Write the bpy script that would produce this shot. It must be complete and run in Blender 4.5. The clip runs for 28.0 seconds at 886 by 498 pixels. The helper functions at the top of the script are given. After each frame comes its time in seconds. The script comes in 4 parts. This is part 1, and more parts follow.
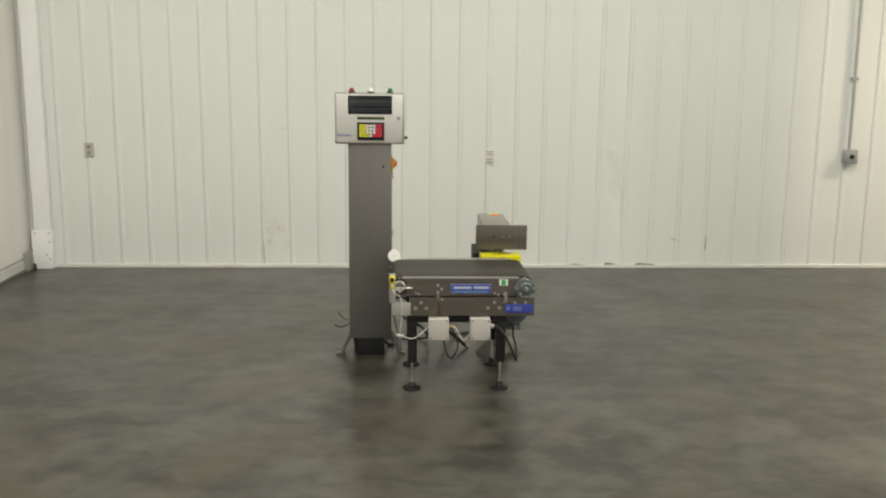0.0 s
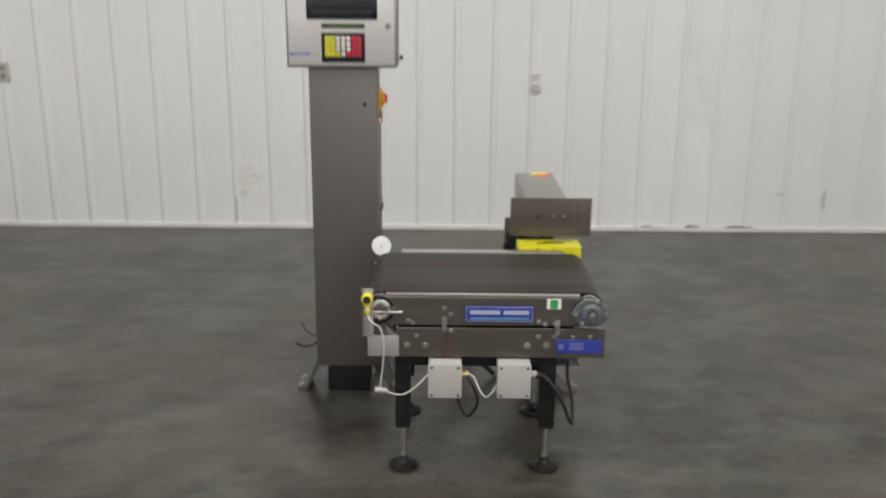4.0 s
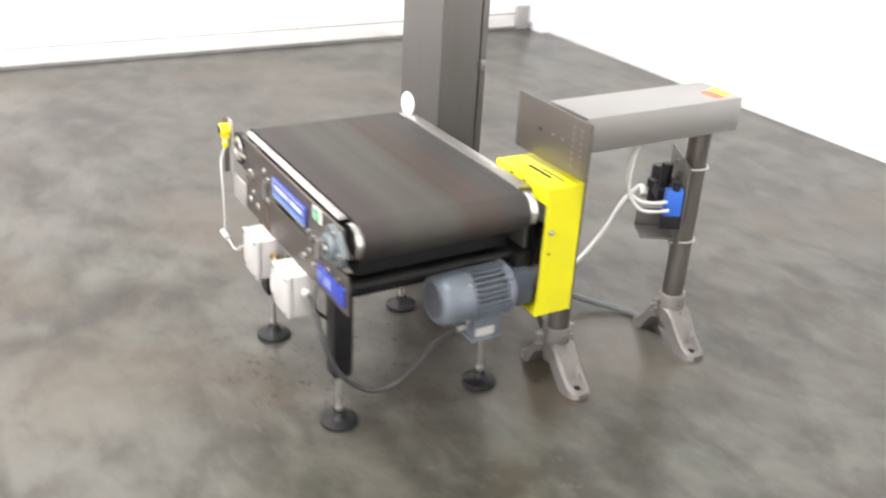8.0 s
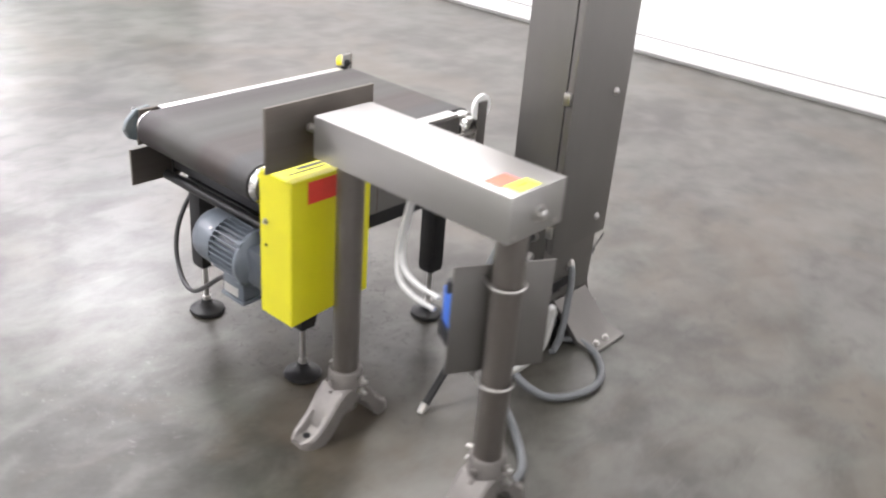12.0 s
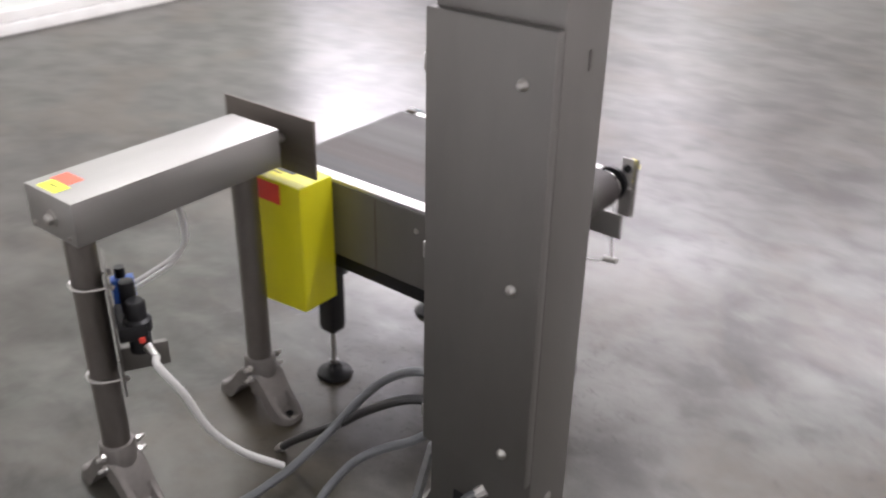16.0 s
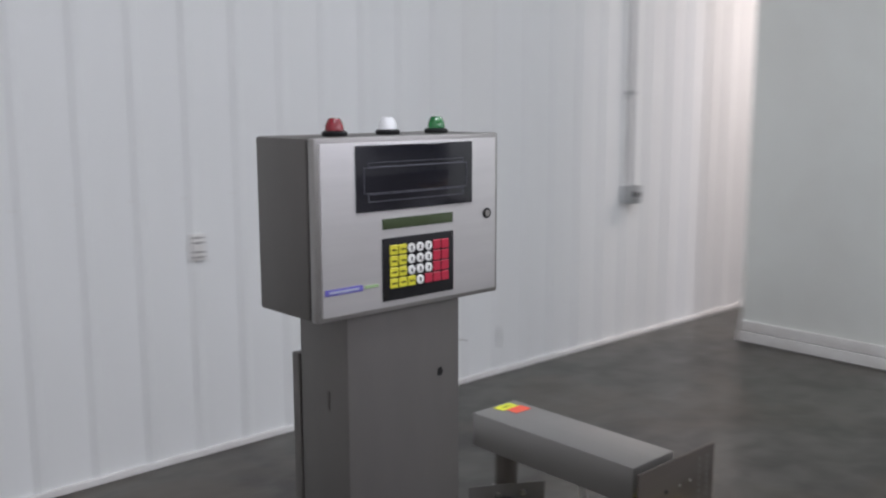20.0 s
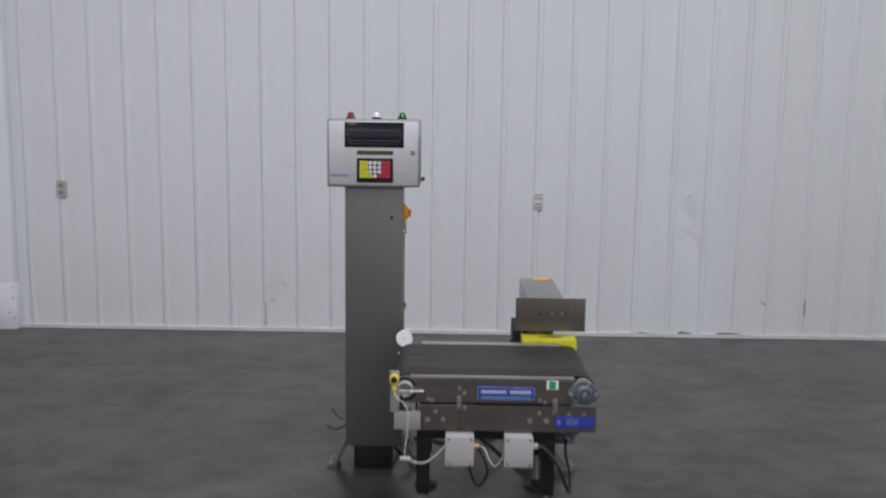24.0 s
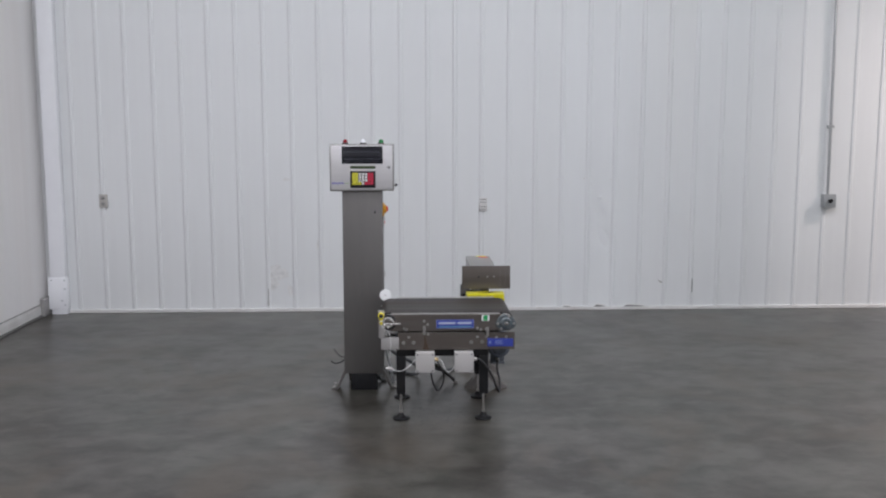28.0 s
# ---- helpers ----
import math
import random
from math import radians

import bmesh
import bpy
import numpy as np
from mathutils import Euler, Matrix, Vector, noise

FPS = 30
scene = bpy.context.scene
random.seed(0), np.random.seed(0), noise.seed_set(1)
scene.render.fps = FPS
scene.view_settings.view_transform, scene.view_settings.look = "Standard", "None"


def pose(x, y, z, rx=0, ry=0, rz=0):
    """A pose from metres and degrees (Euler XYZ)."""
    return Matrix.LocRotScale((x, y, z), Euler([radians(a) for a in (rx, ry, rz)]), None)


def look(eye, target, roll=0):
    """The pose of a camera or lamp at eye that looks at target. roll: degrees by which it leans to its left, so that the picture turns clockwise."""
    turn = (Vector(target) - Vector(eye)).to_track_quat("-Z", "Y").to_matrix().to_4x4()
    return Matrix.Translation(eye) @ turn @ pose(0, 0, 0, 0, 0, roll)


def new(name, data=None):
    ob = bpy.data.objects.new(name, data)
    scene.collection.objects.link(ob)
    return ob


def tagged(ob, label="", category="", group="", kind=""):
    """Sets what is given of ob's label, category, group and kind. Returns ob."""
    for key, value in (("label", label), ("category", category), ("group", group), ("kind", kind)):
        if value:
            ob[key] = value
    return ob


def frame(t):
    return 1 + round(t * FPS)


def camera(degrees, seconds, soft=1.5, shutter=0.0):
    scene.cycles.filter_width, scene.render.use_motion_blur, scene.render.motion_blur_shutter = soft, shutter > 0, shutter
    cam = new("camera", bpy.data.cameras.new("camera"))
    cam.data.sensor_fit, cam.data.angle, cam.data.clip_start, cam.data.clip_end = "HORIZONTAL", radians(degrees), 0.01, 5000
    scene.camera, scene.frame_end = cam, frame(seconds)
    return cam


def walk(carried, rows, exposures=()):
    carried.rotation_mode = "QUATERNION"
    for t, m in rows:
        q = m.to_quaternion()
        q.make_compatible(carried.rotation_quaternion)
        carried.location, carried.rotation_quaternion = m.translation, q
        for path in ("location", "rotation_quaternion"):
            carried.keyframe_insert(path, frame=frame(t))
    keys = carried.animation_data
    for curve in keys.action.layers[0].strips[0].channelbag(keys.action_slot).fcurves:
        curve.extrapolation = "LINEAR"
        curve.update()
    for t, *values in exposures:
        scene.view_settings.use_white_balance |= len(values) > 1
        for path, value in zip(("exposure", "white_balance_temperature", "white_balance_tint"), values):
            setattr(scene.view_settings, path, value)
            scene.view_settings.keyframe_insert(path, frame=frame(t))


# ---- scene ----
cam = camera(50.9, 28.0, soft=2.1, shutter=0.95)
PATH = [
    (0, (0.033, -0.356, 1.719), (0.128, 1.607, 1.350), 0.61),
    (0.5, (0.031, -0.362, 1.699), (0.142, 1.601, 1.332), 0.68),
    (1, (0.047, -0.344, 1.696), (0.158, 1.622, 1.348), 0.55),
    (1.5, (0.042, -0.331, 1.693), (0.161, 1.639, 1.372), 0.86),
    (2, (0.005, -0.212, 1.676), (0.136, 1.759, 1.365), 0.61),
    (2.5, (0.009, 0.184, 1.649), (0.161, 2.150, 1.315), 0.97),
    (3, (0.021, 0.681, 1.618), (0.152, 2.652, 1.303), 1.35),
    (3.5, (0.084, 1.215, 1.608), (0.183, 3.169, 1.192), 0.82),
    (5.5, (1.045, 2.651, 1.541), (0.447, 4.390, 0.755), 2.26),
    (6, (1.353, 2.839, 1.518), (0.527, 4.457, 0.683), 3.08),
    (6.5, (1.674, 2.987, 1.490), (0.648, 4.486, 0.653), 2.95),
    (7, (1.979, 3.175, 1.508), (0.760, 4.514, 0.660), 3.66),
    (7.5, (2.264, 3.385, 1.465), (0.829, 4.527, 0.668), 3.15),
    (8, (2.463, 3.754, 1.523), (0.927, 4.687, 0.646), 3.35),
    (8.5, (2.608, 4.126, 1.516), (0.969, 4.849, 0.626), 4.18),
    (9, (2.670, 4.533, 1.507), (0.970, 5.039, 0.585), 4.44),
    (9.5, (2.662, 4.943, 1.487), (0.910, 5.134, 0.543), 2.90),
    (10, (2.624, 5.343, 1.462), (0.856, 5.188, 0.540), 3.61),
    (10.5, (2.507, 5.746, 1.453), (0.785, 5.290, 0.545), 4.71),
    (11, (2.375, 6.037, 1.459), (0.730, 5.364, 0.543), 5.12),
    (11.5, (2.189, 6.377, 1.464), (0.692, 5.428, 0.538), 3.97),
    (12, (1.942, 6.653, 1.470), (0.589, 5.492, 0.562), 4.62),
    (12.5, (1.587, 6.877, 1.472), (0.472, 5.478, 0.576), 4.58),
    (14.5, (0.093, 7.061, 1.525), (0.221, 5.294, 0.598), 2.97),
    (15, (-0.279, 6.990, 1.534), (0.174, 5.272, 0.615), 2.67),
    (15.5, (-0.651, 6.789, 1.566), (0.103, 5.196, 0.623), 2.17),
    (16, (-0.995, 6.592, 1.586), (0.085, 5.195, 0.647), 1.05),
    (16.5, (-1.300, 6.338, 1.613), (0.116, 5.240, 0.726), 0.32),
    (17, (-1.509, 6.026, 1.619), (0.194, 5.339, 0.830), -0.12),
    (17.5, (-1.607, 5.686, 1.604), (0.229, 5.270, 0.929), 1.58),
    (18, (-1.687, 5.333, 1.679), (0.227, 5.311, 1.099), 2.54),
    (18.5, (-1.658, 4.972, 1.668), (0.251, 5.369, 1.222), 3.30),
    (19, (-1.558, 4.596, 1.673), (0.240, 5.392, 1.306), 2.88),
    (19.5, (-1.374, 4.266, 1.678), (0.221, 5.428, 1.351), 1.24),
    (20, (-1.165, 3.976, 1.661), (0.159, 5.441, 1.349), -0.16),
    (20.5, (-0.875, 3.700, 1.642), (0.114, 5.414, 1.347), -0.45),
    (21, (-0.587, 3.418, 1.641), (0.081, 5.274, 1.314), 0.93),
    (21.5, (-0.250, 3.141, 1.665), (0.040, 5.090, 1.324), 1.29),
    (23.5, (0.219, 1.538, 1.635), (0.153, 3.517, 1.351), 0.13),
    (24, (0.205, 1.099, 1.644), (0.188, 3.077, 1.351), 0.77),
    (24.5, (0.219, 0.706, 1.639), (0.188, 2.687, 1.365), 0.45),
    (25, (0.215, 0.330, 1.649), (0.214, 2.314, 1.398), 0.36),
    (25.5, (0.212, -0.045, 1.649), (0.218, 1.940, 1.404), 0.36),
    (26, (0.187, -0.345, 1.658), (0.212, 1.641, 1.421), 0.66),
    (26.5, (0.161, -0.549, 1.678), (0.208, 1.436, 1.437), 0.28),
    (27, (0.183, -0.685, 1.695), (0.232, 1.299, 1.451), 0.21),
    (27.5, (0.181, -0.725, 1.694), (0.238, 1.257, 1.437), -0.04),
    (28, (0.178, -0.746, 1.707), (0.244, 1.237, 1.449), -0.01),
]
EXPOSURES = [(0.0, 0.04, 7400, -1), (2.0, -0.05, 7250, 0), (3.5, -0.14, 6850, 6), (5.5, 1.07, 6500, 8), (7.0, 1.52, 6550, 9), (10.0, 1.69, 6300, 12), (12.5, 1.36, 6300, 13),
             (14.5, 0.86, 6350, 18), (16.0, 0.84, 6350, 15), (17.0, 0.84, 6450, 13), (18.5, 0.44, 6200, 9), (20.0, -0.36, 6000, 12), (21.5, -0.5, 5980, 12), (23.5, -0.43, 5970, 12), (28.0, -0.22, 6000, 12)]
walk(cam, [(t, look(eye, aim, roll)) for t, eye, aim, roll in PATH], EXPOSURES)

# ---- world, lamps, exposure ----
world = bpy.data.worlds.new("world")
scene.world = world
world.use_nodes = True
world.node_tree.nodes["Background"].inputs[0].default_value = (0.9, 0.95, 1.0, 1)
world.node_tree.nodes["Background"].inputs[1].default_value = 0.02


def overhead_lamp(x, y, z, watts, sx=0.9, sy=0.6, tint=(1.0, 0.985, 0.98)):
    """One rectangular lamp overhead, out of view, shining down: a high bay or a fill."""
    data = bpy.data.lights.new("high_bay_or_fill_lamp", "AREA")
    data.shape, data.size, data.size_y, data.energy, data.color = "RECTANGLE", sx, sy, watts, tint
    ob = new("high_bay_or_fill_lamp", data)
    ob.matrix_world = pose(x, y, z)
    return ob


LAMP_Z = 6.2
# First three: fill lamps added overhead, out of view, to even out the walls.
for lx, ly, lw in ((-1.6, 3.0, 135), (2.5, 3.4, 132), (0.9, 0.6, 120), (-3.2, -3.6, 70), (-6.9, -3.6, 250), (-12.2, -9.5, 480), (-6.2, -14.1, 140)):
    overhead_lamp(lx, ly, LAMP_Z, lw)
# the lamps of the south row, wider and a little more violet
# (8.6, -14.5) is added to brighten the far south wall.
for lx, ly, lw in ((15.3, -7.2, 350), (11.6, -7.0, 440), (7.6, -6.4, 230), (7.2, -3.2, 110), (4.4, -6.6, 190), (1.2, -6.6, 180), (-2.0, -6.6, 112), (-5.2, -6.6, 118), (8.6, -14.5, 170)):
    overhead_lamp(lx, ly, LAMP_Z, lw, 2.6, 1.7, (1.0, 0.955, 1.0))
# Warm lamp behind the partition, out of view; lights the gap beside it.
overhead_lamp(6.3, 6.6, 3.4, 110, 0.6, 0.3, (1.0, 0.84, 0.74))


# ---- materials ----
def material(name, color, rough=0.5, metal=0.0, var=0.12, scale=8.0, stretch=(1, 1, 1), bump=0.0, bump_scale=60.0,
             rough_var=0.1, spec=0.5, coat=0.0, second=None, second_scale=1.5, second_mix=0.5):
    """A procedural surface: base colour varied at two scales, uneven gloss and fine relief."""
    m = bpy.data.materials.new(name)
    m.use_nodes = True
    nt = m.node_tree
    n, l = nt.nodes, nt.links
    b = n["Principled BSDF"]
    b.inputs["Metallic"].default_value = metal
    b.inputs["Specular IOR Level"].default_value = spec
    b.inputs["Coat Weight"].default_value = coat
    tc = n.new("ShaderNodeTexCoord")
    mp = n.new("ShaderNodeMapping")
    mp.inputs["Scale"].default_value = stretch
    l.new(tc.outputs["Object"], mp.inputs["Vector"])
    fine = n.new("ShaderNodeTexNoise")
    fine.inputs["Scale"].default_value = scale
    fine.inputs["Detail"].default_value = 6
    fine.inputs["Roughness"].default_value = 0.65
    l.new(mp.outputs[0], fine.inputs["Vector"])
    ramp = n.new("ShaderNodeValToRGB")
    ramp.color_ramp.elements[0].position, ramp.color_ramp.elements[1].position = 0.3, 0.72
    ramp.color_ramp.elements[0].color = (*[c * (1 - var) for c in color], 1)
    ramp.color_ramp.elements[1].color = (*[min(1, c * (1 + var)) for c in color], 1)
    l.new(fine.outputs["Fac"], ramp.inputs["Fac"])
    out = ramp.outputs["Color"]
    if second:
        big = n.new("ShaderNodeTexNoise")
        big.inputs["Scale"].default_value = second_scale
        big.inputs["Detail"].default_value = 8
        big.inputs["Roughness"].default_value = 0.6
        big.inputs["Distortion"].default_value = 0.4
        l.new(mp.outputs[0], big.inputs["Vector"])
        cut = n.new("ShaderNodeMapRange")
        cut.inputs["From Min"].default_value, cut.inputs["From Max"].default_value = 0.42, 0.68
        cut.inputs["To Max"].default_value = second_mix
        l.new(big.outputs["Fac"], cut.inputs["Value"])
        mix = n.new("ShaderNodeMix")
        mix.data_type = "RGBA"
        l.new(cut.outputs[0], mix.inputs[0])
        l.new(out, mix.inputs[6])
        mix.inputs[7].default_value = (*second, 1)
        out = mix.outputs[2]
    l.new(out, b.inputs["Base Color"])
    rr = n.new("ShaderNodeMapRange")
    rr.inputs["To Min"].default_value, rr.inputs["To Max"].default_value = max(0.02, rough - rough_var), min(1, rough + rough_var)
    l.new(fine.outputs["Fac"], rr.inputs["Value"])
    l.new(rr.outputs[0], b.inputs["Roughness"])
    if bump:
        bn = n.new("ShaderNodeTexNoise")
        bn.inputs["Scale"].default_value = bump_scale
        bn.inputs["Detail"].default_value = 4
        l.new(mp.outputs[0], bn.inputs["Vector"])
        bp = n.new("ShaderNodeBump")
        bp.inputs["Strength"].default_value = bump
        bp.inputs["Distance"].default_value = 0.002
        l.new(bn.outputs["Fac"], bp.inputs["Height"])
        l.new(bp.outputs[0], b.inputs["Normal"])
    return m


STEEL = material("brushed_steel", (0.192, 0.183, 0.173), 0.48, 0.85, 0.05, 22, (1, 1, 0.25), 0.05, 200, 0.06, second=(0.156, 0.148, 0.139), second_scale=3.0, second_mix=0.5)
STEEL_Y = material("brushed_steel_beam", (0.40, 0.39, 0.375), 0.38, 0.9, 0.04, 30, (1, 0.05, 1), 0.04, 200, 0.06, second=(0.30, 0.285, 0.27), second_scale=2, second_mix=0.5)
STEEL_POST = material("stained_steel_tube", (0.195, 0.178, 0.163), 0.44, 0.85, 0.14, 16, (1, 1, 0.3), 0.05, 200, 0.08, second=(0.130, 0.112, 0.098), second_scale=11, second_mix=0.5)
STEEL_X = material("worn_steel_plate", (0.168, 0.152, 0.138), 0.46, 0.85, 0.14, 24, (0.08, 1, 1), 0.06, 200, 0.1, second=(0.122, 0.099, 0.080), second_scale=5, second_mix=0.6)
DOOR = material("satin_steel_door", (0.66, 0.645, 0.64), 0.42, 0.6, 0.05, 40, (0.06, 1, 1), 0.03, 200, 0.06)
PLATE_GREY = material("plain_bracket_plate", (0.44, 0.425, 0.41), 0.5, 0.55, 0.05, 25, bump=0.04, second=(0.36, 0.34, 0.325), second_scale=6, second_mix=0.4)
SWITCH_ORANGE = material("orange_switch", (0.62, 0.30, 0.012), 0.35, 0.0, 0.06, 30)
BRIGHT = material("polished_steel", (0.72, 0.71, 0.69), 0.22, 1.0, 0.06, 20, bump=0.05)
ZINC = material("zinc_bolt", (0.50, 0.485, 0.465), 0.32, 1.0, 0.15, 60)
ALU = material("anodised_edge_strip", (0.60, 0.588, 0.57), 0.34, 1.0, 0.05, 30, (0.05, 1, 1))
CAST = material("cast_grey_foot", (0.195, 0.180, 0.168), 0.5, 0.5, 0.12, 40, bump=0.35, bump_scale=150, second=(0.150, 0.138, 0.130), second_scale=9)
BELT = material("rubber_belt", (0.017, 0.0122, 0.0106), 0.54, 0.0, 0.35, 3, (0.05, 4.5, 1), 0.06, 220, 0.14, spec=0.42, second=(0.047, 0.041, 0.036), second_scale=1.7, second_mix=0.95)


def belt_bands(m, y0, y1):
    """Worn lengthwise bands across the belt: brown, grey-green, brown, dark grey."""
    n, l = m.node_tree.nodes, m.node_tree.links
    base = n["Principled BSDF"].inputs["Base Color"]
    old = base.links[0].from_socket
    tc, xyz, across, ramp, mix = (n.new(k) for k in ("ShaderNodeTexCoord", "ShaderNodeSeparateXYZ", "ShaderNodeMapRange", "ShaderNodeValToRGB", "ShaderNodeMix"))
    l.new(tc.outputs["Object"], xyz.inputs[0])
    l.new(xyz.outputs["Y"], across.inputs["Value"])
    across.inputs["From Min"].default_value, across.inputs["From Max"].default_value = y0, y1
    l.new(across.outputs[0], ramp.inputs[0])
    e = ramp.color_ramp.elements
    e[0].position, e[0].color = 0.0, (0.017, 0.0135, 0.0135, 1)
    e[1].position, e[1].color = 1.0, (0.020, 0.019, 0.0185, 1)
    for at, c in ((0.20, (0.021, 0.0155, 0.0145)), (0.30, (0.034, 0.0323, 0.0264)), (0.52, (0.0365, 0.0348, 0.0290)), (0.60, (0.029, 0.0200, 0.0158)),
                  (0.75, (0.032, 0.0225, 0.0175)), (0.81, (0.027, 0.0262, 0.0255))):
        e.new(at).color = (*c, 1)
    mix.data_type = "RGBA"
    mix.inputs[0].default_value = 0.85
    l.new(old, mix.inputs[6])
    l.new(ramp.outputs[0], mix.inputs[7])
    l.new(mix.outputs[2], base)


belt_bands(BELT, 4.53, 5.08)
YELLOW = material("safety_yellow_paint", (0.62, 0.575, 0.010), 0.38, 0.0, 0.04, 12, bump=0.03, rough_var=0.06, second=(0.52, 0.475, 0.02), second_scale=9, second_mix=0.25)
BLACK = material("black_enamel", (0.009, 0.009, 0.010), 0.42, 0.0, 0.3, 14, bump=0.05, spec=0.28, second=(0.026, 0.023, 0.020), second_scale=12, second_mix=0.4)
PLASTIC_BLACK = material("black_plastic", (0.011, 0.011, 0.0125), 0.4, 0.0, 0.2, 30, spec=0.32)
MOTOR = material("blue_grey_motor_paint", (0.105, 0.122, 0.145), 0.34, 0.0, 0.12, 16, bump=0.08, second=(0.20, 0.21, 0.22), second_scale=14, second_mix=0.3)
# Darker motor grey, so the shade between the fins is in the barrel colour.
MOTOR_DARK = material("dark_motor_grey_and_shade", (0.05, 0.058, 0.07), 0.45, 0.0, 0.12, 16)
JOINT = material("grey_joint", (0.22, 0.21, 0.20), 0.6, 0.0, 0.1, 12)
WHITE_BOX = material("white_plastic_box", (0.43, 0.415, 0.40), 0.45, 0.0, 0.04, 10, second=(0.42, 0.39, 0.34), second_scale=7, second_mix=0.3)
WHITE_DISC = material("white_plastic_disc", (0.86, 0.86, 0.85), 0.35, 0.0, 0.02, 10)
BLUE_SIGN = material("blue_sign_plate", (0.030, 0.048, 0.30), 0.35, 0.0, 0.06, 30)
PALE = material("pale_print", (0.40, 0.43, 0.56), 0.4, 0.0, 0.03, 30)
FADED_PRINT = material("faded_print", (0.16, 0.20, 0.42), 0.5, 0.0, 0.1, 60)
CYAN_PRINT = material("cyan_print", (0.11, 0.24, 0.38), 0.4, 0.0, 0.05, 30)
GREEN = material("green_sticker", (0.03, 0.33, 0.10), 0.4, 0.0, 0.05, 30)
RED_STICK = material("red_label", (0.62, 0.05, 0.035), 0.5, 0.0, 0.08, 30)
ORANGE_STICK = material("fluorescent_orange_label", (0.92, 0.13, 0.075), 0.55, 0.0, 0.04, 30)
LIME_STICK = material("fluorescent_yellow_label", (0.80, 0.85, 0.05), 0.55, 0.0, 0.04, 30)
KEY_YELLOW = material("yellow_key", (0.66, 0.62, 0.04), 0.4, 0.0, 0.04, 60)
KEY_RED = material("red_key", (0.46, 0.022, 0.055), 0.4, 0.0, 0.04, 60)
KEY_WHITE = material("white_key", (0.82, 0.82, 0.80), 0.4, 0.0, 0.03, 60)
SCREEN = material("dark_display_glass", (0.010, 0.010, 0.016), 0.12, 0.0, 0.2, 10, coat=0.4)
SCREEN_LINE = material("grey_display_frame", (0.10, 0.10, 0.12), 0.35, 0.0, 0.1, 30)
LCD = material("olive_lcd", (0.055, 0.075, 0.035), 0.2, 0.0, 0.08, 30)
GREY_HOSE = material("grey_conduit", (0.115, 0.12, 0.125), 0.45, 0.0, 0.08, 40, bump=0.2, bump_scale=120)
DARK_CABLE = material("dark_cable", (0.020, 0.0195, 0.020), 0.42, 0.0, 0.15, 40)
WHITE_HOSE = material("white_hose", (0.56, 0.555, 0.54), 0.35, 0.0, 0.05, 30)
BLUE_VALVE = material("blue_valve", (0.03, 0.12, 0.50), 0.4, 0.0, 0.06, 30)
SENSOR_YELLOW = material("yellow_sensor", (0.78, 0.66, 0.02), 0.35, 0.0, 0.06, 30)
LENS_DARK = material("dark_lens", (0.02, 0.02, 0.02), 0.1, 0.0, 0.1, 10, coat=0.5)
BEARING = material("grey_green_bearing", (0.10, 0.125, 0.135), 0.4, 0.2, 0.15, 30, second=(0.2, 0.195, 0.185), second_scale=20, second_mix=0.5)
RUST = material("rusty_stain", (0.062, 0.036, 0.022), 0.7, 0.0, 0.3, 30)
BRASS = material("brass_fitting", (0.55, 0.42, 0.22), 0.3, 1.0, 0.1, 40)
RED_LAMP = material("red_lamp_lens", (0.22, 0.008, 0.018), 0.15, 0.0, 0.05, 30, coat=0.6)
WHITE_LAMP = material("white_lamp_lens", (0.85, 0.86, 0.88), 0.15, 0.0, 0.02, 30, coat=0.6)
GREEN_LAMP = material("green_lamp_lens", (0.004, 0.15, 0.028), 0.15, 0.0, 0.05, 30, coat=0.6)
WALL_METAL = material("white_metal_siding", (0.78, 0.79, 0.79), 0.38, 0.0, 0.025, 3, (1, 1, 0.12), 0.04, 30, 0.08, second=(0.70, 0.69, 0.66), second_scale=0.9, second_mix=0.35)
WALL_WEST = material("white_sheet_lining", (0.85, 0.83, 0.815), 0.45, 0.0, 0.03, 2, (1, 2.5, 0.15), 0.25, 6, 0.08, second=(0.77, 0.73, 0.70), second_scale=1.2, second_mix=0.4)
WALL_EAST = material("white_panel_wall", (0.85, 0.875, 0.84), 0.42, 0.0, 0.02, 2, bump=0.03, second=(0.74, 0.73, 0.68), second_scale=0.7, second_mix=0.4)
CURB_WHITE = material("white_painted_curb", (0.74, 0.73, 0.71), 0.45, 0.0, 0.06, 6, second=(0.56, 0.52, 0.49), second_scale=5, second_mix=0.45, bump=0.1)
POST_WHITE = material("white_gloss_post", (0.90, 0.90, 0.92), 0.22, 0.0, 0.02, 4)
PLATE_IVORY = material("ivory_outlet_plate", (0.48, 0.46, 0.43), 0.4, 0.0, 0.04, 30)
DARK_GREY = material("dark_grey", (0.20, 0.195, 0.185), 0.6, 0.0, 0.15, 12)
SOCKET_GREY = material("grey_socket", (0.30, 0.29, 0.28), 0.45, 0.0, 0.1, 30)
SCUFF = material("grey_scuff", (0.735, 0.73, 0.715), 0.5, 0.0, 0.15, 30)
SCUFF_DARK = material("dark_scuff", (0.33, 0.31, 0.29), 0.5, 0.0, 0.2, 30)
GALV = material("galvanised_conduit", (0.46, 0.47, 0.48), 0.42, 0.8, 0.1, 40)
PALLET_WOOD = material("pale_pallet_wood", (0.62, 0.44, 0.20), 0.7, 0.0, 0.18, 10, (0.2, 2, 2), 0.3, 60, second=(0.42, 0.28, 0.13), second_scale=4, second_mix=0.5)
DARK_WOOD = material("dark_weathered_wood", (0.13, 0.09, 0.06), 0.75, 0.0, 0.25, 10, (0.2, 2, 2), 0.3, 60)
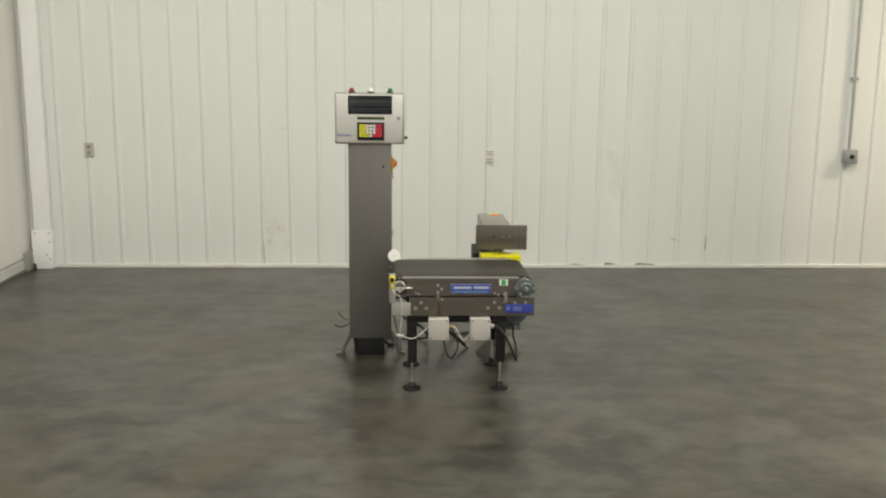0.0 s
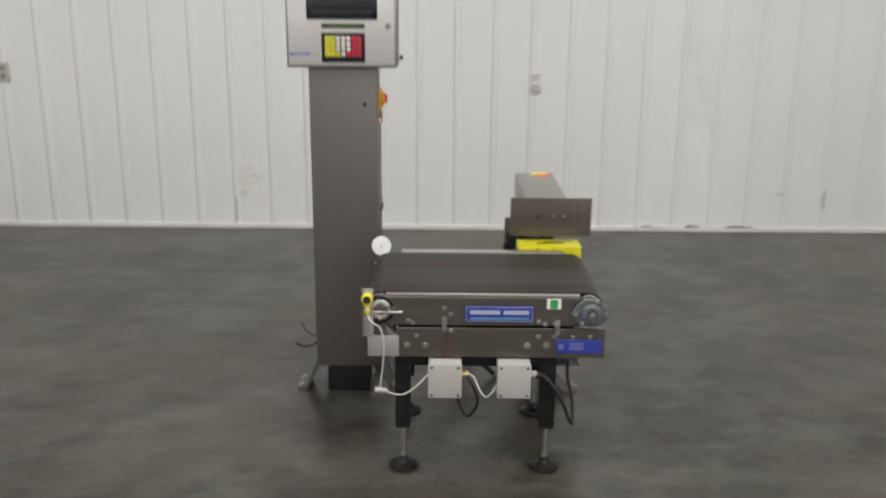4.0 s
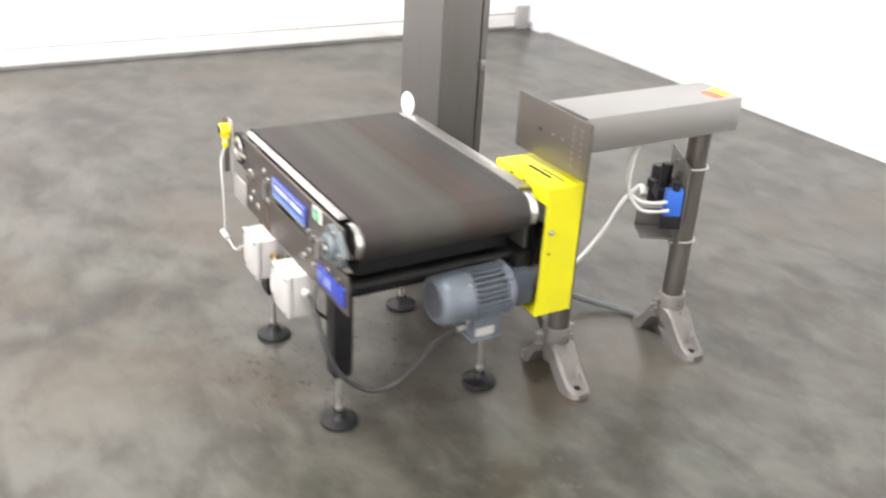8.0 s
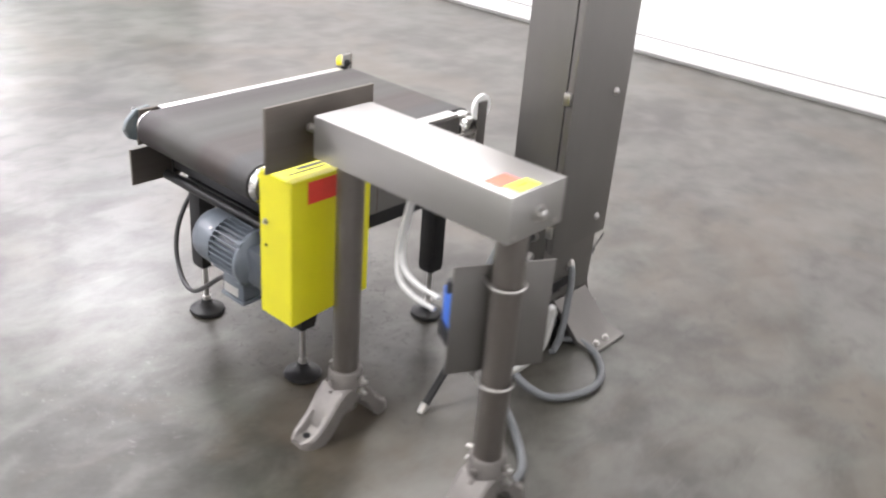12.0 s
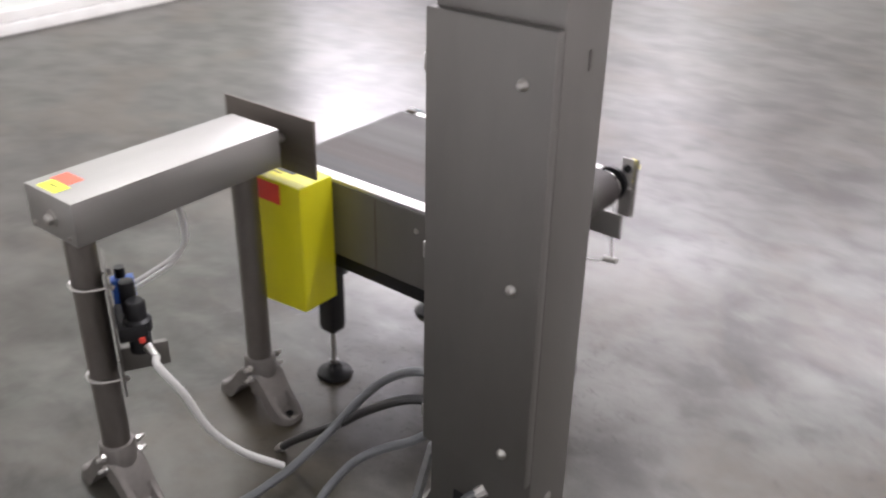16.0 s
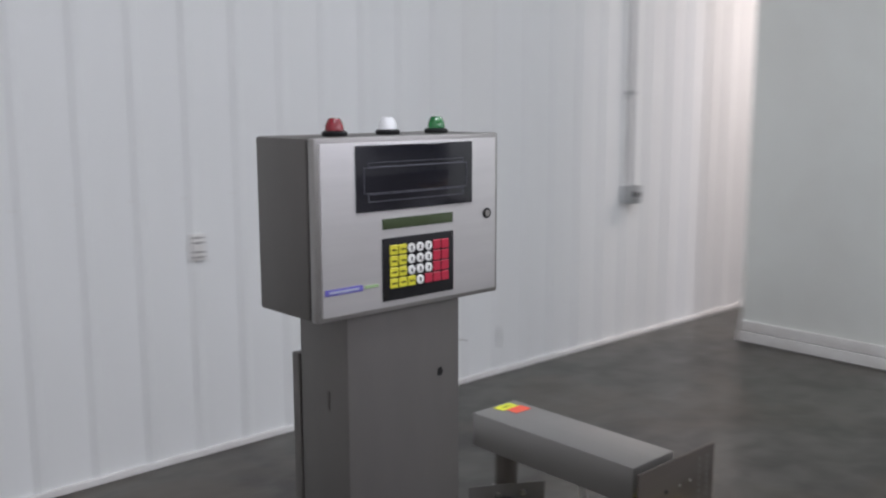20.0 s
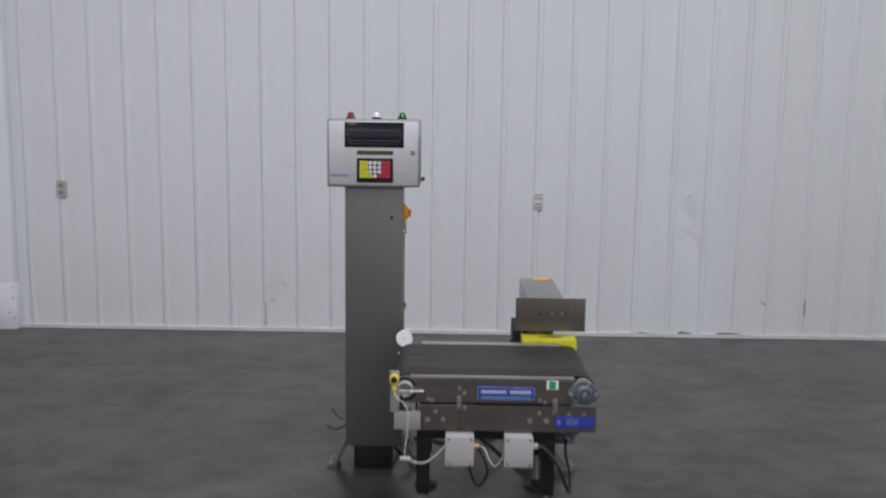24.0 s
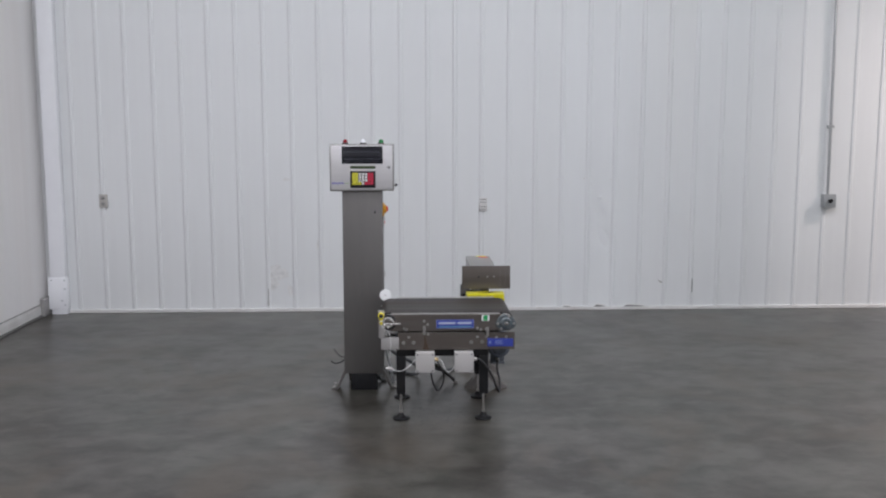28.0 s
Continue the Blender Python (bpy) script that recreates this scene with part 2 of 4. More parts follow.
CEILING = material("pale_roof_lining", (0.62, 0.62, 0.61), 0.6, 0.0, 0.05, 2)


def floor_material():
    """Sealed grey concrete: mottled patches, fine grain, pale scuffs and an uneven satin gloss."""
    m = bpy.data.materials.new("sealed_concrete")
    m.use_nodes = True
    n, l = m.node_tree.nodes, m.node_tree.links
    b = n["Principled BSDF"]
    tc = n.new("ShaderNodeTexCoord")

    def noise_at(scale, detail, rough, dist=0.0, squeeze=(1, 1, 1)):
        mp = n.new("ShaderNodeMapping")
        mp.inputs["Scale"].default_value = squeeze
        l.new(tc.outputs["Object"], mp.inputs["Vector"])
        t = n.new("ShaderNodeTexNoise")
        t.inputs["Scale"].default_value, t.inputs["Detail"].default_value = scale, detail
        t.inputs["Roughness"].default_value, t.inputs["Distortion"].default_value = rough, dist
        l.new(mp.outputs[0], t.inputs["Vector"])
        return t.outputs["Fac"]

    def span(fac, a, z, lo, hi):
        r = n.new("ShaderNodeMapRange")
        r.inputs["From Min"].default_value, r.inputs["From Max"].default_value = a, z
        r.inputs["To Min"].default_value, r.inputs["To Max"].default_value = lo, hi
        l.new(fac, r.inputs["Value"])
        return r.outputs[0]

    def blend(fac, a, c):
        x = n.new("ShaderNodeMix")
        x.data_type = "RGBA"
        l.new(fac, x.inputs[0])
        if isinstance(a, tuple):
            x.inputs[6].default_value = (*a, 1)
        else:
            l.new(a, x.inputs[6])
        x.inputs[7].default_value = (*c, 1)
        return x.outputs[2]

    patches = noise_at(0.45, 4, 0.55, 0.3)
    clouds = noise_at(1.7, 5, 0.58, 0.5, (1, 1.2, 1))
    mottle = noise_at(6.0, 4, 0.58, 0.3, (0.85, 1.15, 1))
    drift = noise_at(0.8, 5, 0.6, 1.2, (1.4, 0.8, 1))
    grain = noise_at(70, 6, 0.75)
    dust = noise_at(30, 6, 0.8, 0.4)
    col = blend(span(patches, 0.40, 0.60, 0, 1), FLOOR_A, FLOOR_B)
    col = blend(span(drift, 0.45, 0.60, 0, 0.9), col, FLOOR_G)
    col = blend(span(clouds, 0.50, 0.64, 0, 0.9), col, FLOOR_C)
    col = blend(span(clouds, 0.36, 0.50, 0.95, 0), col, FLOOR_D)
    col = blend(span(mottle, 0.50, 0.70, 0, 0.75), col, FLOOR_C)
    col = blend(span(mottle, 0.28, 0.50, 0.85, 0), col, FLOOR_D)
    col = blend(span(grain, 0.52, 0.85, 0, 0.35), col, FLOOR_E)
    col = blend(span(grain, 0.18, 0.46, 0.5, 0), col, FLOOR_D)
    tan = noise_at(1.1, 6, 0.62, 0.8)
    col = blend(span(tan, 0.50, 0.62, 0, 0.8), col, FLOOR_TAN)
    # dark flecks in loose swarms, and thin pale scratches
    flecks = n.new("ShaderNodeMath")
    flecks.operation = "MULTIPLY"
    l.new(span(noise_at(26, 3, 0.5, 0.4), 0.58, 0.72, 0, 0.55), flecks.inputs[0])
    l.new(span(noise_at(2.2, 3, 0.5), 0.50, 0.62, 0, 1), flecks.inputs[1])
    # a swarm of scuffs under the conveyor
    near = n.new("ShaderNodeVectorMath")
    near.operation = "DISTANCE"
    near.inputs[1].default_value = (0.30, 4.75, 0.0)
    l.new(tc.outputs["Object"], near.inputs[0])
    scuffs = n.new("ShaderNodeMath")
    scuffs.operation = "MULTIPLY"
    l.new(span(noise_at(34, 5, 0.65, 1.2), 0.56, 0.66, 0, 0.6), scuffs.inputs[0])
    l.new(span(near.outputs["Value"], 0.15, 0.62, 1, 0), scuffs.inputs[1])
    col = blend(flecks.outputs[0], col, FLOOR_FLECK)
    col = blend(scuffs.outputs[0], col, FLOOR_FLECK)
    scratch = n.new("ShaderNodeMath")
    scratch.operation = "MULTIPLY"
    l.new(span(noise_at(9, 3, 0.55, 0.5, (0.5, 5.5, 1)), 0.63, 0.74, 0, 0.5), scratch.inputs[0])
    l.new(span(noise_at(1.3, 3, 0.5), 0.48, 0.62, 0, 1), scratch.inputs[1])
    col = blend(scratch.outputs[0], col, FLOOR_E)
    # a scuffed, dusty patch on the drive side of the conveyor
    far = n.new("ShaderNodeVectorMath")
    far.operation = "DISTANCE"
    far.inputs[1].default_value = (1.02, 4.85, 0.0)
    l.new(tc.outputs["Object"], far.inputs[0])
    worn = n.new("ShaderNodeMath")
    worn.operation = "MULTIPLY"
    l.new(span(far.outputs["Value"], 0.05, 0.45, 1, 0), worn.inputs[0])
    l.new(span(dust, 0.58, 0.70, 0, 0.35), worn.inputs[1])
    col = blend(worn.outputs[0], col, FLOOR_DUST)
    l.new(col, b.inputs["Base Color"])
    l.new(span(noise_at(1.3, 2, 0.4, 0.2), 0.25, 0.75, FLOOR_ROUGH + 0.04, FLOOR_ROUGH - 0.03), b.inputs["Roughness"])
    # the seal is thinner in places and worn off at the scuffs
    seal = n.new("ShaderNodeMath")
    seal.operation = "MULTIPLY"
    l.new(span(mottle, 0.30, 0.70, 0.48, 0.75), seal.inputs[0])
    l.new(span(clouds, 0.32, 0.68, 0.88, 1.12), seal.inputs[1])
    worn_off = n.new("ShaderNodeMath")
    worn_off.operation, worn_off.use_clamp = "MULTIPLY_ADD", True
    worn_off.inputs[1].default_value = -0.6
    l.new(scuffs.outputs[0], worn_off.inputs[0])
    l.new(seal.outputs[0], worn_off.inputs[2])
    l.new(worn_off.outputs[0], b.inputs["Specular IOR Level"])
    bp = n.new("ShaderNodeBump")
    bp.inputs["Strength"].default_value, bp.inputs["Distance"].default_value = 0.02, 0.001
    l.new(dust, bp.inputs["Height"])
    l.new(bp.outputs[0], b.inputs["Normal"])
    return m


FLOOR_A, FLOOR_B, FLOOR_C = (0.0430, 0.0385, 0.0308), (0.0515, 0.0470, 0.0383), (0.0750, 0.0712, 0.0600)
FLOOR_D, FLOOR_E, FLOOR_G, FLOOR_ROUGH = (0.0250, 0.0216, 0.0168), (0.092, 0.0865, 0.076), (0.0430, 0.0450, 0.0350), 0.31
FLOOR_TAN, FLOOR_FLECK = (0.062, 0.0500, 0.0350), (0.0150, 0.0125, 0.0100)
FLOOR_DUST = (0.30, 0.29, 0.275)
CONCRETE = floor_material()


# ---- building helpers ----
def thing(name, at, label, category, group="", kind=""):
    """An empty at a thing's base, which holds its parts."""
    ob = new(name)
    ob.empty_display_size = 0.1
    ob.location = at
    return tagged(ob, label, category, group, kind)


def mesh_of(name, bm, mat, smooth=None):
    me = bpy.data.meshes.new(name)
    bm.normal_update()
    bm.to_mesh(me)
    bm.free()
    me.materials.append(mat)
    if smooth is not None:
        for p in me.polygons:
            p.use_smooth = True
        me.set_sharp_from_angle(angle=radians(smooth))
    return me


def part(name, bm, mat, parent=None, label="", smooth=35):
    """Links a bmesh, in world coordinates, as one mesh object under a thing or a part."""
    ob = new(name, mesh_of(name, bm, mat, smooth))
    if parent is not None:
        ob.parent = parent
        ob.matrix_parent_inverse = Matrix.Translation(parent.location).inverted()
    if label:
        ob["label"] = label
    return ob


def solo(name, bm, mat, label, category, group="", kind="", smooth=35):
    return tagged(part(name, bm, mat, None, "", smooth), label, category, group, kind)


def box(x0, x1, y0, y1, z0, z1, bevel=0.0, seg=2, bm=None):
    """An axis-aligned block with softened edges."""
    bm = bm or bmesh.new()
    r = bmesh.ops.create_cube(bm, size=1)
    m = Matrix.Translation(((x0 + x1) / 2, (y0 + y1) / 2, (z0 + z1) / 2)) @ Matrix.Diagonal((x1 - x0, y1 - y0, z1 - z0, 1))
    bmesh.ops.transform(bm, matrix=m, verts=r["verts"])
    if bevel:
        edges = list({e for v in r["verts"] for e in v.link_edges})
        bmesh.ops.bevel(bm, geom=edges, offset=bevel, segments=seg, profile=0.6, affect="EDGES")
    return bm


def rod(a, b, r, r2=None, seg=20, bm=None, bevel=0.0):
    """A solid round bar or cone between two points."""
    bm = bm or bmesh.new()
    a, b = Vector(a), Vector(b)
    d = b - a
    turn = d.to_track_quat("Z", "Y").to_matrix().to_4x4()
    c = bmesh.ops.create_cone(bm, cap_ends=True, segments=seg, radius1=r, radius2=r if r2 is None else r2, depth=d.length)
    bmesh.ops.transform(bm, matrix=Matrix.Translation((a + b) / 2) @ turn, verts=c["verts"])
    if bevel:
        rims = [e for e in {e for v in c["verts"] for e in v.link_edges} if any(len(f.verts) > 4 for f in e.link_faces)]
        bmesh.ops.bevel(bm, geom=rims, offset=bevel, segments=2, profile=0.6, affect="EDGES")
    return bm


def lathe(at, axis, rings, seg=28, bm=None):
    """A turned body: rings of (distance along the axis, radius), closed at both ends."""
    bm = bm or bmesh.new()
    turn = Vector(axis).to_track_quat("Z", "Y").to_matrix()
    loops = []
    for h, r in rings:
        loops.append([bm.verts.new(Vector(at) + turn @ Vector((r * math.cos(2 * math.pi * i / seg), r * math.sin(2 * math.pi * i / seg), h))) for i in range(seg)])
    for p, q in zip(loops, loops[1:]):
        for i in range(seg):
            bm.faces.new((p[i], p[(i + 1) % seg], q[(i + 1) % seg], q[i]))
    bm.faces.new(list(reversed(loops[0])))
    bm.faces.new(loops[-1])
    return bm


def hose(points, r, seg=10, steps=8, bm=None):
    """A round hose swept along a smooth line through the points."""
    bm = bm or bmesh.new()
    p = [Vector(q) for q in points]
    p = [2 * p[0] - p[1], *p, 2 * p[-1] - p[-2]]
    line = []
    for a, b, c, d in zip(p, p[1:], p[2:], p[3:]):
        for k in range(steps):
            t = k / steps
            line.append(0.5 * ((2 * b) + (c - a) * t + (2 * a - 5 * b + 4 * c - d) * t * t + (3 * b - a - 3 * c + d) * t ** 3))
    line.append(p[-2])
    side, loops = None, []
    for i, q in enumerate(line):
        way = (line[min(i + 1, len(line) - 1)] - line[max(i - 1, 0)]).normalized()
        side = way.orthogonal().normalized() if side is None else (side - way * side.dot(way)).normalized()
        up = way.cross(side)
        loops.append([bm.verts.new(q + r * (side * math.cos(2 * math.pi * k / seg) + up * math.sin(2 * math.pi * k / seg))) for k in range(seg)])
    for a, b in zip(loops, loops[1:]):
        for k in range(seg):
            bm.faces.new((a[k], a[(k + 1) % seg], b[(k + 1) % seg], b[k]))
    bm.faces.new(list(reversed(loops[0])))
    bm.faces.new(loops[-1])
    return bm


def slab(outline, axis, a, b, bevel=0.0, bm=None):
    """A flat plate: an outline of 2D points, extruded along one axis from a to b."""
    bm = bm or bmesh.new()
    put = {"x": lambda u, v, w: (w, u, v), "y": lambda u, v, w: (u, w, v), "z": lambda u, v, w: (u, v, w)}[axis]
    lo = [bm.verts.new(put(u, v, a)) for u, v in outline]
    hi = [bm.verts.new(put(u, v, b)) for u, v in outline]
    n = len(outline)
    made = [bm.faces.new(lo), bm.faces.new(hi)] + [bm.faces.new((lo[i], lo[(i + 1) % n], hi[(i + 1) % n], hi[i])) for i in range(n)]
    bmesh.ops.recalc_face_normals(bm, faces=made)
    if bevel:
        bmesh.ops.bevel(bm, geom=list({e for f in made[:2] for e in f.edges}), offset=bevel, segments=1, affect="EDGES")
    return bm


def hex_bolt(at, axis, r, h, bm=None):
    """A hexagon bolt head on its washer."""
    bm = bm or bmesh.new()
    a, d = Vector(at), Vector(axis).normalized()
    rod(a, a + d * h * 0.25, r * 1.35, seg=16, bm=bm)
    return rod(a + d * h * 0.25, a + d * h, r, r * 0.92, seg=6, bm=bm)


# ---- the hall ----
WX, EX, NY, ROOF = -3.20, 4.63, 7.89, 6.5
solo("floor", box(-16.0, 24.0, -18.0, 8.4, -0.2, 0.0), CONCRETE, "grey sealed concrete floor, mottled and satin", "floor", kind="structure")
solo("ceiling", box(-16.0, 24.0, -18.0, 8.4, ROOF, ROOF + 0.2), CEILING, "pale roof lining of the hall", "ceiling", kind="structure")
solo("wall_west", box(WX - 0.35, WX - 0.014, -1.0, 8.4, 0, ROOF), WALL_WEST, "white smooth wall lining with soft ripples", "wall", kind="structure")
solo("wall_south", box(-16.0, 24.0, -18.2, -18.0, 0, ROOF), WALL_EAST, "plain white far wall", "wall", kind="structure")
solo("wall_far_east", box(24.0, 24.2, -18.0, 8.4, 0, ROOF), WALL_EAST, "plain white far wall", "wall", kind="structure")
solo("wall_far_west", box(-16.2, -16.0, -18.0, -1.0, 0, ROOF), WALL_EAST, "plain white far wall", "wall", kind="structure")
solo("wall_return", box(-16.0, WX - 0.35, -1.0, -0.8, 0, ROOF), WALL_EAST, "plain white return wall", "wall", kind="structure")
east = solo("wall_east", box(EX + 0.024, EX + 0.16, 1.34, 7.30, 0, ROOF, 0.006), WALL_EAST, "smooth off-white partition wall", "wall", kind="structure")
part("corner_guard", box(EX + 0.012, EX + 0.175, 1.30, 1.34, 0.0, 0.37, 0.006), PLASTIC_BLACK, east, "dark rubber guard at the wall's end")

curb_w = box(WX - 0.014, WX, -1.0, 7.70, 0.0, 0.088, 0.004)
box(WX - 0.014, WX - 0.006, -1.0, 7.70, 0.088, 0.106, 0.003, bm=curb_w)
solo("trim_strip", box(WX - 0.004, WX + 0.012, -1.0, 7.70, 0.0, 0.020, 0.003), DARK_GREY, "dark grey strip along the kerb", "trim", kind="structure")
solo("trim_joint", box(WX - 0.014, WX - 0.008, -1.0, 7.70, 0.1065, 0.1135, 0.001), JOINT, "thin grey joint above the kerb", "trim", kind="structure")
solo("baseboard_west", curb_w, CURB_WHITE, "white painted kerb along the foot of the wall", "baseboard", kind="structure")
curb_e = box(EX - 0.01, EX + 0.024, 1.34, 7.30, 0.0, 0.078, 0.005)
box(EX + 0.006, EX + 0.024, 1.34, 7.30, 0.078, 0.150, 0.005, bm=curb_e)
# Grey strip draws the trim's joint and the shading of its step.
solo("trim_joint_east", box(EX + 0.0035, EX + 0.0062, 1.34, 7.30, 0.0785, 0.0825, 0.0005), JOINT, "thin grey joint in the base trim, darkened for the step's shade", "trim", kind="structure")
solo("trim_strip_east", box(EX - 0.016, EX - 0.0098, 1.34, 7.30, 0.0, 0.009, 0.002), DARK_GREY, "dark line along the base trim", "trim", kind="structure")
solo("baseboard_east", curb_e, CURB_WHITE, "scuffed white base trim of the partition", "baseboard", kind="structure")

# ribbed metal siding of the north wall, one sheet between two ribs at a time
north = solo("wall_north", box(WX - 0.4, 9.0, NY + 0.025, NY + 0.3, 0, ROOF), WALL_METAL, "white ribbed metal wall", "wall", kind="structure")
PITCH, RIB0 = 0.2487, -3.178


def siding_sheet(x0, dented):
    """A sheet from the rib at x0 to the next: trapezoid rib, then the flat; a dented one is buckled by a knock."""
    bm = bmesh.new()
    prof = [(0, 0.0), (0.011, -0.010), (0.034, -0.010), (0.045, 0.0), (0.083, 0.0), (0.124, -0.0005), (0.166, 0.0), (0.207, 0.0), (PITCH - 0.0012, 0.0)]
    if dented:
        prof = prof[:2] + [(0.015 + 0.005 * i, -0.010) for i in range(4)] + prof[2:4] + [(0.049 + 0.0085 * i, 0.0) for i in range(23)] + prof[-1:]
    zs = [0.03, 1.2, 2.44, ROOF] if not dented else [0.03 + 0.015 * i for i in range(94)] + [2.44, ROOF]
    rows = []
    for z in zs:
        row = []
        for u, d in prof:
            x = x0 + u
            if dented:
                def bump(cx, cz, wx, wz):
                    return math.exp(-((x - cx) / wx) ** 2 - ((z - cz) / wz) ** 2)
                fold = 1.93 + 0.22 * (0.90 - z)
                g = math.exp(-((x - fold) / 0.075) ** 2 - ((z - 0.72) / 0.30) ** 2)
                d += 0.030 * g + 0.012 * bump(1.85, 1.16, 0.09, 0.13) + 0.008 * g * math.sin(26 * z + 11 * x)
                d -= 0.011 * bump(1.842, 1.209, 0.014, 0.016) + 0.012 * bump(1.932, 1.065, 0.016, 0.014) + 0.008 * bump(2.05, 0.56, 0.018, 0.10)
                d += 0.012 * bump(2.05, 0.0, 0.30, 0.16) * math.sin(15 * x)
            row.append(bm.verts.new((x, NY + d, z)))
        rows.append(row)
    for a, b in zip(rows, rows[1:]):
        for i in range(len(prof) - 1):
            bm.faces.new((a[i], a[i + 1], b[i + 1], b[i]))
    return bm


plain = siding_sheet(0, False)
plain_mesh = mesh_of("siding_sheet", plain, WALL_METAL)
screw_mesh = mesh_of("screw", hex_bolt((0, 0, 0), (0, -1, 0), 0.005, 0.004), CURB_WHITE)
for k in range(40):
    x0 = RIB0 + PITCH * k
    if 19 <= k <= 23:
        part("siding_sheet", siding_sheet(x0, True), WALL_METAL, north, "buckled and dented sheet")
    else:
        ob = new("siding_sheet", plain_mesh)
        ob.parent, ob.location = north, (x0, 0, 0)
    for z in (1.235, 2.47):
        ob = new("screw", screw_mesh)
        ob.parent, ob.location = north, (x0 - 0.014, NY - 0.0005, z + 0.004 * math.sin(k * 2.3))
solo("trim", box(WX, 9.0, NY - 0.020, NY + 0.02, 0.0, 0.030, 0.003), CURB_WHITE, "thin white base channel of the metal wall", "trim", kind="structure")
for u, w, h in ((1.895, 0.105, 0.020), (2.175, 0.19, 0.017), (1.60, 0.07, 0.010)):
    gap = slab([(u, 0.028), (u + 0.2 * w, 0.030 + h), (u + 0.9 * w, 0.030 + 0.5 * h), (u + w, 0.028)], "y", NY - 0.0185, NY - 0.0125)
    lip = slab([(u - 0.01, 0.030 + 0.6 * h), (u + 0.3 * w, 0.034 + 1.3 * h), (u + 0.8 * w, 0.034 + 0.9 * h), (u + w + 0.02, 0.031), (u + 0.7 * w, 0.032 + 0.5 * h), (u + 0.25 * w, 0.030 + 0.9 * h)], "y", NY - 0.028, NY - 0.0188)
    part("torn_gap", gap, DARK_GREY, north, "dark gap under the torn sheet edge")
    part("torn_lip", lip, CURB_WHITE, north, "curled lip of the torn sheet edge")
gash = slab([(2.822, 0.23), (2.8255, 0.305), (2.8315, 0.27), (2.8305, 0.165), (2.825, 0.16)], "y", NY - 0.0120, NY - 0.0005)
part("gash", gash, DARK_GREY, north, "dark gash in a rib")
part("scratch", slab([(2.497, 0.284), (2.53, 0.268), (2.572, 0.246), (2.57, 0.240), (2.525, 0.258)], "y", NY - 0.0022, NY - 0.0008), SCUFF_DARK, north, "short dark scratch")
for k, (u, v, w, h) in enumerate(((-1.125, 0.25, 0.075, 0.05), (-0.955, 0.20, 0.05, 0.06), (-1.075, 0.36, 0.11, 0.10), (-0.985, 1.236, 0.035, 0.02), (-0.70, 0.63, 0.012, 0.05))):
    ring = []
    for q in [2 * math.pi * n / 20 for n in range(20)]:
        e = 0.78 + 0.16 * math.sin(3 * q + k) + 0.10 * math.sin(7 * q + 2 * k)
        ring.append((u + w * e * math.cos(q), v + h * e * math.sin(q)))
    part("scuff", slab(ring, "y", (NY - 0.0108 if k == 4 else NY - 0.0020) - 0.0004 * k, NY - 0.0006), SCUFF, north, "faint grey scuff on the sheet")
part("scuff", slab([(-1.172, 0.05), (-1.166, 0.05), (-1.164, 0.20), (-1.170, 0.23)], "y", NY - 0.0112, NY - 0.0095), SCUFF_DARK, north)

post = thing("corner_post", (-3.10, 7.80, 0), "glossy white boxed corner post with a screwed base cover", "post", kind="structure")
part("shaft", box(-3.145, -3.003, 7.805, NY - 0.002, 0.0, ROOF, 0.008), POST_WHITE, post)
part("base_cover", box(-3.166, -2.994, 7.799, NY - 0.014, 0.05, 0.345, 0.006), POST_WHITE, post)
part("foot_block", box(WX - 0.010, -3.168, 7.703, NY - 0.004, 0.0, 0.165, 0.008), SOCKET_GREY, post, "bare grey block at the foot of the corner")
for x, z in ((-3.135, 0.32), (-3.015, 0.32), (-3.015, 0.24), (-3.045, 0.13), (-3.015, 0.09)):
    part("screw", hex_bolt((x, 7.799, z), (0, -1, 0), 0.006, 0.005), GALV, post)


def wall_outlet(x, z, label, barred):
    o = thing("wall_outlet", (x, NY - 0.013, z), label, "outlet", "wall outlets")
    part("cover_plate", box(x - 0.037, x + 0.037, NY - 0.020, NY - 0.002, z - 0.062, z + 0.062, 0.004), CURB_WHITE if barred else PLATE_IVORY, o)
    if barred:
        for dz in (-0.046, -0.022, 0.021, 0.045):
            part("slot", box(x - 0.028, x + 0.028, NY - 0.0225, NY - 0.0198, z + dz - 0.004, z + dz + 0.004, 0.001), SOCKET_GREY, o)
        return o
    for dz in (-0.026, 0.026):
        part("socket", rod((x, NY - 0.020, z + dz), (x, NY - 0.024, z + dz), 0.019, seg=20, bevel=0.001), SOCKET_GREY, o)
        slot = box(x - 0.008, x - 0.0055, NY - 0.0252, NY - 0.0238, z + dz - 0.006, z + dz + 0.006)
        box(x + 0.0055, x + 0.008, NY - 0.0252, NY - 0.0238, z + dz - 0.006, z + dz + 0.006, bm=slot)
        part("slot", slot, PLASTIC_BLACK, o)
    return o


wall_outlet(-2.652, 1.043, "ivory double outlet on the ribbed wall, near the corner", False)
wall_outlet(0.838, 1.003, "white double outlet with grey slots on the ribbed wall", True)
jb = thing("switch_box", (4.08, NY - 0.03, 1.03), "grey metal switch box at the foot of a conduit", "switch box")
part("housing", box(4.025, 4.135, NY - 0.075, NY - 0.002, 0.97, 1.09, 0.008), GALV, jb)
part("cover", box(4.022, 4.138, NY - 0.080, NY - 0.075, 0.967, 1.093, 0.003), GALV, jb)
part("toggle", rod((4.085, NY - 0.080, 1.03), (4.085, NY - 0.105, 1.035), 0.022, 0.014), PLASTIC_BLACK, jb)
